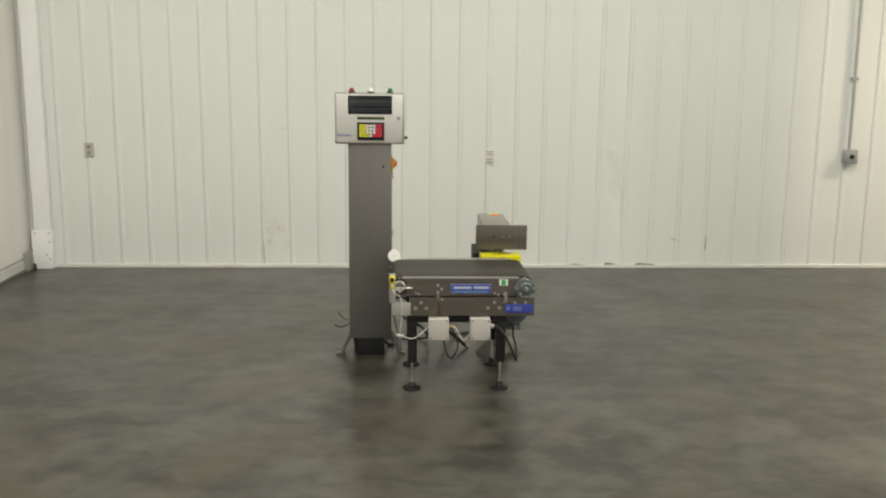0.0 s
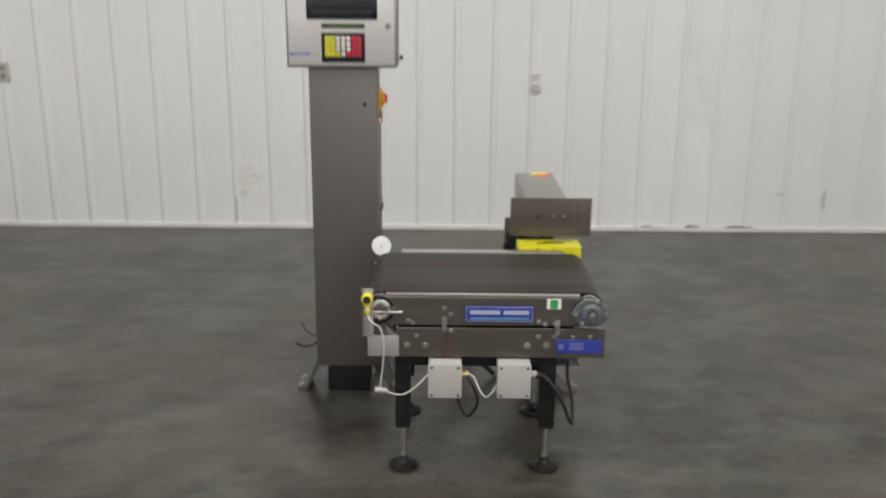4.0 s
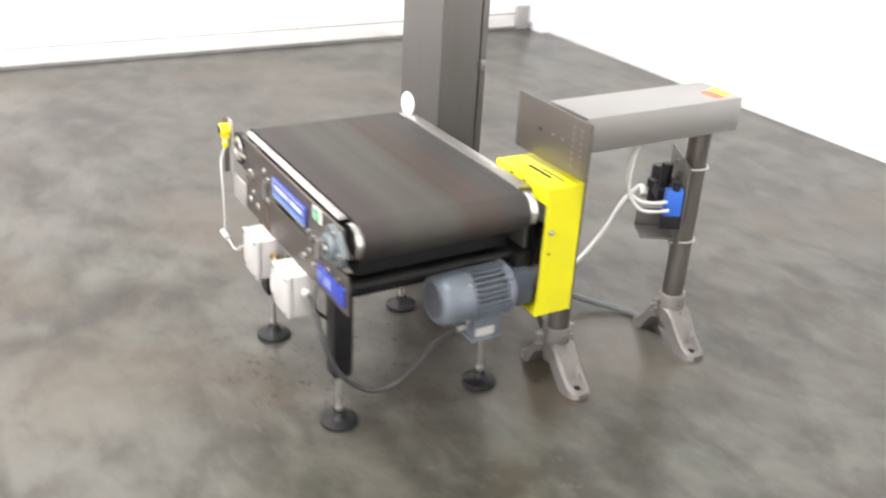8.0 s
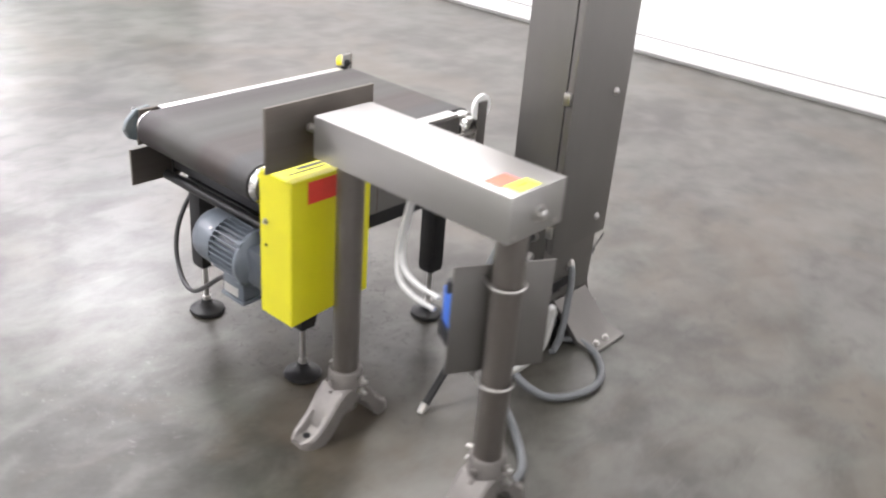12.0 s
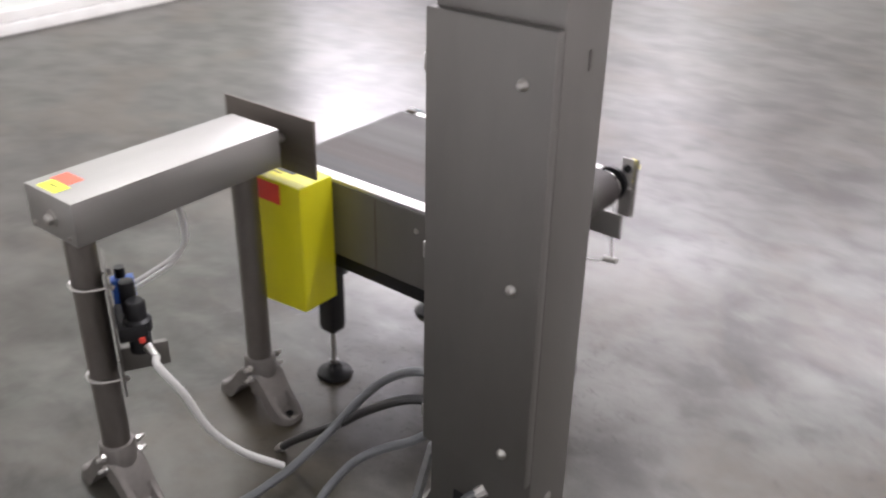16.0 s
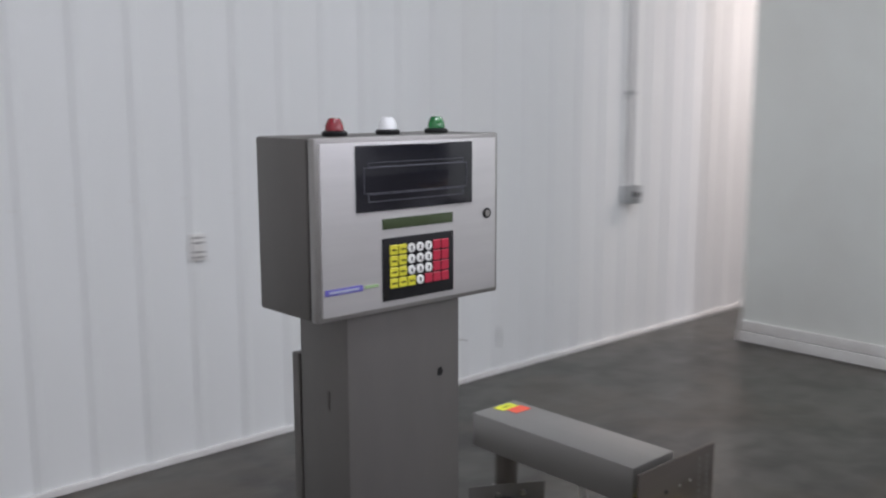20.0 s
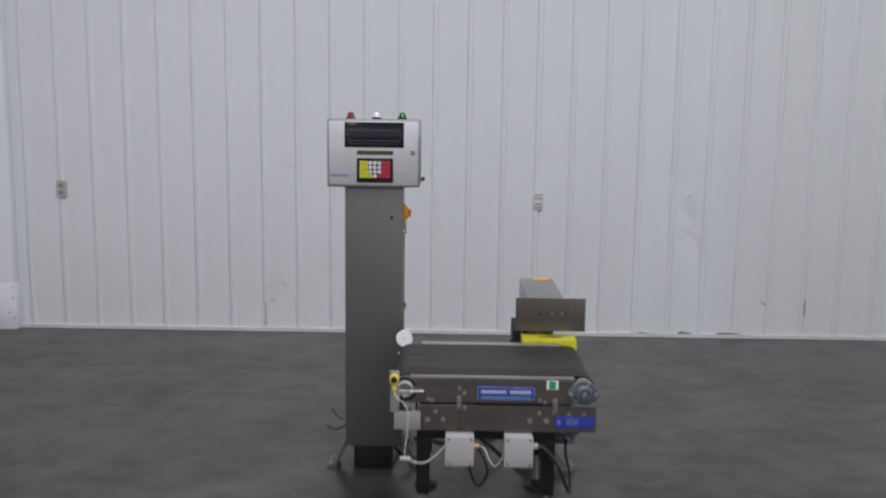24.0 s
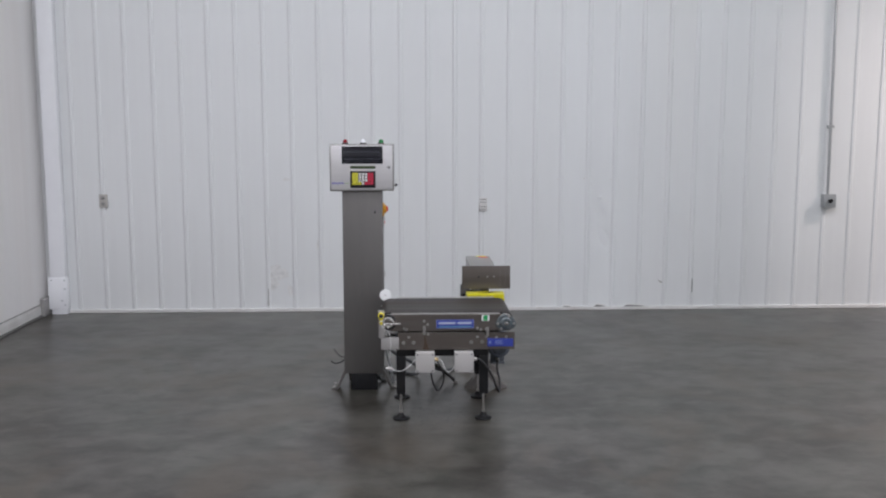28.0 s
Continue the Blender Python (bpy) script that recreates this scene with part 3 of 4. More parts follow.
part("conduit", rod((4.074, NY - 0.035, 1.09), (4.040, NY - 0.035, ROOF), 0.013, seg=14), GALV, jb)
for z in (1.72, 3.1):
    part("strap", box(4.040, 4.10, NY - 0.050, NY - 0.012, z - 0.012, z + 0.012, 0.003), GALV, jb)


# ---- belt conveyor ----
conv = thing("belt_conveyor", (0.36, 4.81, 0), "low steel belt weighing conveyor on black legs, used and stained", "conveyor")
R_XR, R_XL, R_Z, R_R = 0.717, 0.037, 0.593, 0.049
BY0, BY1 = 4.578, 5.036


def belt_loop():
    """The closed belt round both rollers, with its thickness."""
    bm = bmesh.new()
    def ring(r, y):
        pts = [(R_XR + r * math.sin(a), R_Z + r * math.cos(a)) for a in [math.pi * i / 14 for i in range(15)]]
        pts += [(R_XL - r * math.sin(a), R_Z - r * math.cos(a)) for a in [math.pi * i / 14 for i in range(15)]]
        return [bm.verts.new((x, y, z)) for x, z in pts]
    a, b, c, d = ring(R_R, BY0), ring(R_R, BY1), ring(R_R - 0.004, BY1), ring(R_R - 0.004, BY0)
    n = len(a)
    for p, q in ((a, b), (b, c), (c, d), (d, a)):
        for i in range(n):
            bm.faces.new((p[i], q[i], q[(i + 1) % n], p[(i + 1) % n]))
    return bm


part("belt", belt_loop(), BELT, conv, "dark brown-black rubber belt with worn stripes")
for x in (R_XR, R_XL):
    part("roller", rod((x, 4.562, R_Z), (x, 5.056, R_Z), R_R - 0.005, seg=28, bevel=0.002), BRIGHT, conv)
part("slider_bed", box(0.07, 0.685, 4.585, 5.03, R_Z + 0.030, R_Z + 0.043), STEEL_X, conv)
for y0, y1, z1 in ((4.549, 4.573, 0.641), (5.038, 5.076, 0.646)):
    x0, x1 = (0.055, 0.685) if y0 < 4.8 else (0.085, 0.69)
    part("edge_strip", box(x0, x1, y0, y1, 0.636, z1, 0.002), ALU, conv, "pale metal edge strip")
part("upper_side_plate", slab([(0.05, 0.541), (0.745, 0.541), (0.745, 0.560), (0.735, 0.637), (0.05, 0.637)], "y", 4.536, 4.544, 0.001), STEEL_X, conv, "stained steel side plate")
part("lower_side_plate", slab([(0.092, 0.431), (0.770, 0.431), (0.770, 0.532), (0.092, 0.532)], "y", 4.534, 4.542, 0.001), STEEL_X, conv, "stained steel side plate")
part("upper_side_plate", slab([(0.082, 0.436), (0.700, 0.436), (0.700, 0.637), (0.082, 0.637)], "y", 5.070, 5.079, 0.001), STEEL, conv, "plain steel side plate")
part("side_bracket", slab([(0.02, 0.432), (0.080, 0.432), (0.080, 0.470), (0.094, 0.470), (0.094, 0.505), (0.02, 0.505)], "y", 5.079, 5.084), PLATE_GREY, conv)
for z in (0.552, 0.47):
    part("inner_frame", box(0.10, 0.66, 4.556, 4.566, z - 0.02, z + 0.03), BLACK, conv)
part("tail_ring", lathe((R_XL, 4.545, R_Z), (0, -1, 0), [(0, 0.047), (0.012, 0.047), (0.014, 0.044), (0.014, 0.036), (0.006, 0.035)], 28), PLASTIC_BLACK, conv, "dark ring round the tail roller")
part("take_up_slide", box(0.012, 0.085, 4.529, 4.545, 0.578, 0.606, 0.003), STEEL_X, conv)
part("take_up_slide", box(0.012, 0.075, 5.070, 5.083, 0.574, 0.612, 0.003), BRIGHT, conv)
for y, d in ((4.530, -1), (5.085, 1)):
    part("adjusting_screw", rod((-0.02, y, 0.586), (0.11, y, 0.586), 0.005, seg=10), ZINC, conv)
    tail = part("tail_bearing", lathe((R_XL, y - 0.014 * d, R_Z), (0, d, 0), [(0, 0.036), (0.012, 0.036), (0.016, 0.033), (0.018, 0.025), (0.015, 0.024), (0.014, 0.016), (0.008, 0.015)], 28), BRIGHT, conv)
    part("bore", rod((R_XL, y - 0.013 * d, R_Z), (R_XL, y - 0.005 * d, R_Z), 0.0145, seg=20), PLASTIC_BLACK, tail)
    for q in range(3):
        a = 0.5 + 2 * math.pi * q / 3
        part("bolt", hex_bolt((R_XL + 0.029 * math.cos(a), y + 0.002 * d, R_Z + 0.029 * math.sin(a)), (0, d, 0), 0.004, 0.004), ZINC, tail)
# drive-side bearing: a lobed flange with a round nose
flange = slab([(0.656, 0.585), (0.672, 0.618), (0.700, 0.640), (0.740, 0.634), (0.768, 0.610), (0.778, 0.585), (0.765, 0.560), (0.735, 0.548), (0.695, 0.548), (0.668, 0.560)], "y", 4.518, 4.535, 0.003)
bear = part("bearing", flange, BEARING, conv, "grey-green flange bearing")
part("bearing_nose", lathe((0.719, 4.522, 0.590), (0, -1, 0), [(0, 0.034), (0.012, 0.033), (0.018, 0.027), (0.019, 0.018), (0.012, 0.017)]), BEARING, bear)
part("shaft_end", rod((0.719, 4.535, 0.590), (0.719, 4.497, 0.590), 0.012, bevel=0.002), BRIGHT, bear)
for x, z in ((0.670, 0.585), (0.764, 0.587), (0.690, 0.556), (0.735, 0.630)):
    part("bolt", hex_bolt((x, 4.518, z), (0, -1, 0), 0.006, 0.007), ZINC, bear)
part("roller_cap", lathe((R_XR, 5.045, R_Z), (0, 1, 0), [(0, 0.047), (0.012, 0.047), (0.016, 0.042), (0.016, 0.02)]), BRIGHT, conv)
for x, z in ((0.125, 0.473), (0.183, 0.473), (0.155, 0.505), (0.245, 0.60), (0.265, 0.580), (0.267, 0.523), (0.517, 0.474), (0.580, 0.475), (0.553, 0.505), (0.606, 0.507),
             (0.573, 0.548), (0.606, 0.550), (0.553, 0.556), (0.664, 0.503), (0.722, 0.505), (0.128, 0.556), (0.142, 0.550)):
    part("bolt", hex_bolt((x, 4.535, z), (0, -1, 0), 0.006 if z > 0.48 else 0.008, 0.007), ZINC, conv)
for x, z in ((0.135, 0.475), (0.185, 0.477), (0.255, 0.589), (0.60, 0.555)):
    part("bolt", hex_bolt((x, 5.079, z), (0, 1, 0), 0.005, 0.005), ZINC, conv)
part("plate_seam", box(0.3845, 0.3865, 5.0785, 5.0797, 0.440, 0.633), RUST, conv, "thin brown seam in the side plate")
part("hinge_latch", box(0.237, 0.253, 4.528, 4.536, 0.52, 0.57, 0.002), ZINC, conv)
part("hinge_latch", box(0.603, 0.620, 4.526, 4.536, 0.512, 0.562, 0.002), ZINC, conv)
part("rust_streak", slab([(0.236, 0.432), (0.272, 0.432), (0.258, 0.475), (0.252, 0.51), (0.243, 0.51), (0.246, 0.47)], "y", 4.5325, 4.5345), RUST, conv, "rust streak below the latch")

# signs: the maker's lettering stands as plain bars
sign = part("maker_sign", box(0.314, 0.533, 4.529, 4.536, 0.557, 0.608, 0.001), BLUE_SIGN, conv, "bright blue sign with pale lettering bars")
for a, b in ((0.328, 0.425), (0.437, 0.519)):
    part("lettering_bar", box(a, b, 4.5275, 4.529, 0.582, 0.595), PALE, sign)
part("lettering_bar", box(0.328, 0.519, 4.5275, 4.529, 0.564, 0.571), CYAN_PRINT, sign)
rim = box(0.3155, 0.5315, 4.5278, 4.529, 0.6055, 0.6068)
box(0.3155, 0.5315, 4.5278, 4.529, 0.5582, 0.5595, bm=rim)
box(0.3155, 0.3168, 4.5278, 4.529, 0.5595, 0.6055, bm=rim)
box(0.5302, 0.5315, 4.5278, 4.529, 0.5595, 0.6055, bm=rim)
part("sign_border", rim, PALE, sign)
label = part("rating_plate", box(0.612, 0.762, 4.528, 4.534, 0.449, 0.496, 0.001), BLUE_SIGN, conv, "blue rating plate with pale lines")
for z in (0.462, 0.471, 0.480):
    part("lettering_bar", box(0.655, 0.70, 4.5265, 4.528, z, z + 0.005), FADED_PRINT, label)
part("emblem_bar", box(0.620, 0.634, 4.5265, 4.528, 0.464, 0.482), FADED_PRINT, label)
stick = part("status_sticker", box(0.577, 0.622, 4.533, 4.536, 0.600, 0.634), KEY_WHITE, conv, "white sticker with a green square")
part("green_square", box(0.587, 0.612, 4.5318, 4.533, 0.602, 0.632), GREEN, stick)

# black frame, legs and levelling feet
for y in (4.595, 5.035):
    part("frame_rail", box(0.082, 0.622, y - 0.027, y + 0.027, 0.385, 0.430, 0.004), BLACK, conv)
for x in (0.108, 0.595):
    part("cross_bar", box(x - 0.027, x + 0.027, 4.622, 5.008, 0.385, 0.428, 0.004), BLACK, conv)
# Black box put into the gap under the belt to stand for its shade.
part("under_belt_shade", box(0.09, 0.680, 4.600, 5.030, 0.478, 0.530, 0.006), PLASTIC_BLACK, conv, "black box for the shaded gap under the belt")
part("under_belt_bar", rod((0.685, 4.575, 0.455), (0.685, 5.035, 0.455), 0.014), BLACK, conv)
part("motor_bracket", box(0.60, 0.72, 5.035, 5.084, 0.40, 0.47, 0.004), BLACK, conv)
part("blue_load_cell_strip", box(0.074, 0.081, 4.64, 4.99, 0.475, 0.505, 0.002), material("dark_blue_strip", (0.012, 0.016, 0.045), 0.35), conv, "dark blue strip under the belt end")
for i, (x, y) in enumerate(((0.108, 4.595), (0.595, 4.595), (0.108, 5.035), (0.595, 5.035))):
    leg = part("leg", box(x - 0.026, x + 0.026, y - 0.026, y + 0.026, 0.165, 0.386, 0.004), BLACK, conv)
    part("leg_plug", box(x - 0.024, x + 0.024, y - 0.024, y + 0.024, 0.155, 0.167, 0.003), PLASTIC_BLACK, leg)
    part("threaded_rod", rod((x, y, 0.03), (x, y, 0.17), 0.0075, seg=12), ZINC, leg)
    part("lock_nut", rod((x, y, 0.040), (x, y, 0.052), 0.012, seg=6), ZINC, leg)
    part("foot_pad", lathe((x, y, 0.0), (0, 0, 1), [(0, 0.048), (0.005, 0.051), (0.011, 0.049), (0.015, 0.040), (0.018, 0.026), (0.026, 0.018), (0.038, 0.014)]), BLACK, leg, "round black levelling foot")

# white terminal boxes hung below the front plate
for x0, x1 in ((0.195, 0.303), (0.420, 0.528)):
    bx = part("terminal_box", box(x0, x1, 4.497, 4.562, 0.308, 0.424, 0.005), WHITE_BOX, conv, "white plastic terminal box")
    part("lid", box(x0 - 0.001, x1 + 0.001, 4.482, 4.496, 0.307, 0.425, 0.005), WHITE_BOX, bx)
    for sx in (x0 + 0.011, x1 - 0.011):
        for sz in (0.318, 0.414):
            part("lid_screw", rod((sx, 4.4825, sz), (sx, 4.4805, sz), 0.004, seg=10), PLASTIC_BLACK, bx)
    part("cable_gland", rod((x1, 4.53, 0.375), (x1 + 0.022, 4.53, 0.375), 0.012, seg=8), WHITE_BOX if x0 > 0.4 else BRASS, bx)
    part("mount", box(x0 + 0.03, x1 - 0.03, 4.562, 4.570, 0.36, 0.41), BLACK, bx)

# photo sensor and its bracket, white reflector disc and its bracket
sens = part("photo_sensor", lathe((-0.002, 4.492, 0.640), (0, 1, 0), [(0, 0.014), (0.002, 0.0175), (0.026, 0.0175), (0.028, 0.015)], 24), SENSOR_YELLOW, conv, "yellow photo sensor with a dark lens")
part("lens", rod((-0.002, 4.522, 0.640), (-0.002, 4.530, 0.640), 0.012, bevel=0.002), LENS_DARK, sens)
part("lens", rod((-0.002, 4.493, 0.640), (-0.002, 4.489, 0.640), 0.0125, bevel=0.001), LENS_DARK, sens)
part("sensor_body", box(-0.013, 0.009, 4.497, 4.519, 0.612, 0.632, 0.004), SENSOR_YELLOW, sens)
part("connector_band", rod((-0.002, 4.507, 0.613), (-0.002, 4.507, 0.603), 0.007, seg=14), KEY_WHITE, sens)
part("connector", lathe((-0.002, 4.507, 0.586), (0, 0, 1), [(0, 0.005), (0.006, 0.009), (0.017, 0.009), (0.018, 0.006)], 16), SENSOR_YELLOW, sens)
part("sensor_plate", box(-0.018, 0.016, 4.521, 4.526, 0.505, 0.668, 0.001), PLATE_GREY, conv)
part("sensor_plate", box(-0.0235, -0.0205, 4.508, 4.526, 0.505, 0.668, 0.001), STEEL, conv)
part("sensor_plate", box(-0.004, 0.098, 4.526, 4.532, 0.435, 0.507, 0.002), PLATE_GREY, conv, "plain steel bracket plate")
part("sensor_cable", hose([(-0.002, 4.507, 0.588), (0.012, 4.49, 0.568), (0.040, 4.478, 0.55), (0.052, 4.476, 0.50), (0.048, 4.478, 0.42), (0.040, 4.48, 0.345), (0.058, 4.482, 0.330), (0.11, 4.485, 0.318), (0.155, 4.49, 0.345), (0.196, 4.52, 0.378)], 0.0024, 8), WHITE_HOSE, conv, "thin white sensor cable")
part("cable_plug", rod((0.022, 4.478, 0.338), (0.062, 4.480, 0.334), 0.009, seg=12, bevel=0.002), WHITE_BOX, conv)
part("link_cable", hose([(0.325, 4.53, 0.375), (0.345, 4.515, 0.367), (0.365, 4.50, 0.325), (0.385, 4.50, 0.305), (0.405, 4.515, 0.315), (0.420, 4.53, 0.335)], 0.0026, 8), WHITE_HOSE, conv)
disc = part("reflector_disc", lathe((0.006, 5.092, 0.654), (0, -1, 0), [(0, 0.036), (0.006, 0.037), (0.009, 0.035), (0.010, 0.010)], 36), WHITE_DISC, conv, "round white reflector disc")
part("disc_screw", rod((0.006, 5.083, 0.654), (0.006, 5.079, 0.654), 0.004, seg=10), ZINC, disc)
part("disc_bracket", box(-0.010, 0.024, 5.093, 5.098, 0.50, 0.672, 0.001), STEEL, conv)
part("disc_bracket", box(-0.012, 0.075, 5.084, 5.0925, 0.47, 0.512, 0.001), STEEL, conv)
part("tail_link", slab([(0.02, 0.54), (0.045, 0.545), (0.085, 0.44), (0.06, 0.435)], "y", 5.040, 5.046), STEEL, conv)

# drive motor
MX, MZ = 0.705, 0.378
mot = part("motor", lathe((MX, 4.880, MZ), (0, 1, 0), [(0, 0.060), (0.115, 0.060)], 36), MOTOR_DARK, conv, "blue-grey finned electric motor")
part("fan_cover", lathe((MX, 4.800, MZ), (0, 1, 0), [(0, 0.048), (0.002, 0.056), (0.008, 0.064), (0.018, 0.069), (0.032, 0.071), (0.084, 0.072), (0.086, 0.070)], 40), MOTOR, mot, "smooth domed fan cover")
part("cover_seam", lathe((MX, 4.8865, MZ), (0, 1, 0), [(0, 0.0735), (0.004, 0.0735)], 40), MOTOR, mot)
part("fan_grille", lathe((MX, 4.8005, MZ), (0, -1, 0), [(0, 0.047), (0.0012, 0.046)], 32), PLASTIC_BLACK, mot, "dark slotted fan grille")
for k in range(-4, 5):
    half = math.sqrt(max(0.0, 0.045 ** 2 - (0.0098 * k) ** 2))
    part("grille_bar", box(MX - half, MX + half, 4.7978, 4.7994, MZ + 0.0098 * k - 0.0016, MZ + 0.0098 * k + 0.0016), MOTOR, mot)
for q in range(4):
    u, w = math.cos(math.pi * (0.25 + 0.5 * q)), math.sin(math.pi * (0.25 + 0.5 * q))
    part("cover_screw", rod((MX + 0.0705 * u, 4.876, MZ + 0.0705 * w), (MX + 0.0755 * u, 4.876, MZ + 0.0755 * w), 0.004, seg=10), ZINC, mot)
for i in range(32):
    a = 2 * math.pi * i / 32
    u, w = math.cos(a), math.sin(a)
    fin = slab([(MX + 0.058 * u - 0.0020 * w, MZ + 0.058 * w + 0.0020 * u), (MX + 0.0745 * u - 0.0013 * w, MZ + 0.0745 * w + 0.0013 * u),
                (MX + 0.0745 * u + 0.0013 * w, MZ + 0.0745 * w - 0.0013 * u), (MX + 0.058 * u + 0.0020 * w, MZ + 0.058 * w - 0.0020 * u)], "y", 4.890, 4.988)
    part("fin", fin, MOTOR, mot)
part("end_flange", lathe((MX, 4.986, MZ), (0, 1, 0), [(0, 0.066), (0.005, 0.075), (0.016, 0.076), (0.024, 0.070), (0.030, 0.058), (0.040, 0.050)], 36), MOTOR, mot)
for q in range(4):
    u, w = math.cos(math.pi * (0.25 + 0.5 * q)), math.sin(math.pi * (0.25 + 0.5 * q))
    part("flange_lug", rod((MX + 0.070 * u, 4.984, MZ + 0.070 * w), (MX + 0.070 * u, 5.004, MZ + 0.070 * w), 0.011, seg=14, bevel=0.002), MOTOR, mot)
    part("flange_bolt", hex_bolt((MX + 0.070 * u, 4.984, MZ + 0.070 * w), (0, -1, 0), 0.005, 0.006), ZINC, mot)
part("gear_housing", box(0.655, 0.755, 5.012, 5.081, 0.330, 0.430, 0.016), MOTOR_DARK, mot)
part("motor_terminal_box", box(0.664, 0.746, 4.902, 4.986, 0.262, 0.322, 0.006), MOTOR, mot)
part("terminal_lid", box(0.660, 0.750, 4.898, 4.990, 0.250, 0.262, 0.004), MOTOR, mot)
part("data_plate", box(0.7455, 0.7475, 4.910, 4.966, 0.266, 0.290), WHITE_BOX, mot)
part("motor_gland", rod((0.705, 4.903, 0.282), (0.705, 4.876, 0.278), 0.012, seg=8), ZINC, mot)
part("motor_cable", hose([(0.705, 4.880, 0.279), (0.700, 4.862, 0.268), (0.695, 4.813, 0.238), (0.705, 4.757, 0.190), (0.700, 4.690, 0.148), (0.690, 4.628, 0.150), (0.668, 4.567, 0.199), (0.645, 4.541, 0.262), (0.610, 4.532, 0.325), (0.575, 4.531, 0.366), (0.552, 4.53, 0.375)], 0.0068, 10), DARK_CABLE, conv, "dark motor cable hanging in a loop")
part("tie_down_cable", hose([(0.31, 4.57, 0.37), (0.35, 4.56, 0.30), (0.36, 4.62, 0.22), (0.33, 4.70, 0.14), (0.30, 4.72, 0.18), (0.28, 4.66, 0.30), (0.27, 4.60, 0.38)], 0.005, 8), DARK_CABLE, conv)

# yellow belt guard
GY0, GY1 = 5.083, 5.196
guard = part("drive_guard", slab([(0.525, 0.312), (0.763, 0.292), (0.763, 0.657), (0.525, 0.657)], "y", GY1 - 0.003, GY1, 0.001), YELLOW, conv, "bright yellow sheet-metal drive guard, open towards the belt")
part("guard_side", box(0.760, 0.763, GY0, GY1 - 0.003, 0.2925, 0.657, 0.0008, 1), YELLOW, guard)
part("guard_side", box(0.525, 0.528, GY0, GY1 - 0.003, 0.312, 0.657, 0.0008, 1), YELLOW, guard)
part("guard_top", box(0.528, 0.760, GY0, GY1 - 0.003, 0.654, 0.657, 0.0008, 1), YELLOW, guard)
part("guard_lip", box(0.528, 0.760, GY0, GY0 + 0.003, 0.612, 0.654, 0.0008, 1), YELLOW, guard)
part("guard_floor", slab([(0.528, 0.3118), (0.760, 0.2923), (0.760, 0.2953), (0.528, 0.3148)], "y", GY0, GY1 - 0.003), YELLOW, guard)
# Black sheet added inside, standing in for the shade of the guard's interior.
part("interior_shade", box(0.530, 0.758, 5.150, 5.154, 0.322, 0.652), BLACK, guard, "black sheet for the shade inside the guard")
part("pulley", lathe((0.717, 5.090, R_Z), (0, 1, 0), [(0, 0.030), (0.004, 0.042), (0.030, 0.042), (0.034, 0.030)], 28), CAST, guard)
part("pulley", lathe((0.705, 5.090, 0.378), (0, 1, 0), [(0, 0.026), (0.004, 0.034), (0.030, 0.034), (0.034, 0.026)], 28), CAST, guard)
belt_run = slab([(0.674, 0.595), (0.680, 0.595), (0.678, 0.378), (0.672, 0.378)], "y", 5.096, 5.118)
slab([(0.756, 0.592), (0.7585, 0.592), (0.739, 0.378), (0.735, 0.378)], "y", 5.096, 5.118, bm=belt_run)
part("drive_belt", belt_run, PLASTIC_BLACK, guard)
part("guard_bolt", hex_bolt((0.763, 5.105, 0.535), (1, 0, 0), 0.006, 0.008), ZINC, guard)
part("guard_bolt", hex_bolt((0.763, 5.105, 0.475), (1, 0, 0), 0.003, 0.003), BLACK, guard)
for x in (0.60, 0.66):
    part("guard_bolt", rod((x, 5.083, 0.645), (x, 5.0805, 0.645), 0.004, seg=10), PLASTIC_BLACK, guard)
part("warning_label", box(0.594, 0.716, 5.196, 5.1975, 0.596, 0.649), RED_STICK, guard)
scrawl = box(0.60, 0.70, 5.13, 5.142, 0.657, 0.6578)
box(0.63, 0.735, 5.150, 5.156, 0.657, 0.6578, bm=scrawl)
part("handwritten_bar", scrawl, PLASTIC_BLACK, guard)


# ---- operator stand ----
stand = thing("operator_stand", (-0.14, 5.27, 0), "tall steel operator stand with keypad console and signal lamps", "control stand")
PX0, PX1, PY0, PY1 = -0.268, -0.012, 5.208, 5.351
part("pillar", box(PX0, PX1, PY0, PY1, 0.112, 1.315, 0.004), STEEL, stand, "dull brushed steel pillar")
cover = part("rear_cover", box(PX0 - 0.002, PX1 + 0.002, PY1 + 0.004, PY1 + 0.026, 0.30, 1.215, 0.004), STEEL, stand)
part("seal", box(PX0 + 0.004, PX1 - 0.004, PY1 - 0.0005, PY1 + 0.005, 0.306, 1.209), PLASTIC_BLACK, cover)
for z in (0.362, 0.738, 1.120):
    part("quarter_turn_bolt", lathe((-0.212, PY1 + 0.026, z), (0, 1, 0), [(0, 0.011), (0.003, 0.011), (0.006, 0.008), (0.010, 0.005)], 18), ZINC, cover)
for z in (0.364, 0.748, 1.116):
    part("hinge", box(PX1 - 0.001, PX1 + 0.010, PY1 + 0.000, PY1 + 0.020, z - 0.017, z + 0.017, 0.002), ZINC, cover)
part("pillar_dent", slab([(-0.066, 1.166), (-0.058, 1.164), (-0.053, 1.172), (-0.058, 1.181), (-0.065, 1.178)], "y", PY0 - 0.001, PY0 + 0.001), BLACK, stand, "small dark dent")
part("pillar_stain", box(PX0 - 0.0012, PX0, 5.262, 5.270, 1.13, 1.165), material("smudge", (0.175, 0.165, 0.155), 0.45, 1.0), stand)
slot_plate = part("cable_slot", box(-0.180, -0.078, PY1 - 0.003, PY1 + 0.003, 0.140, 0.176, 0.001), PLASTIC_BLACK, stand)
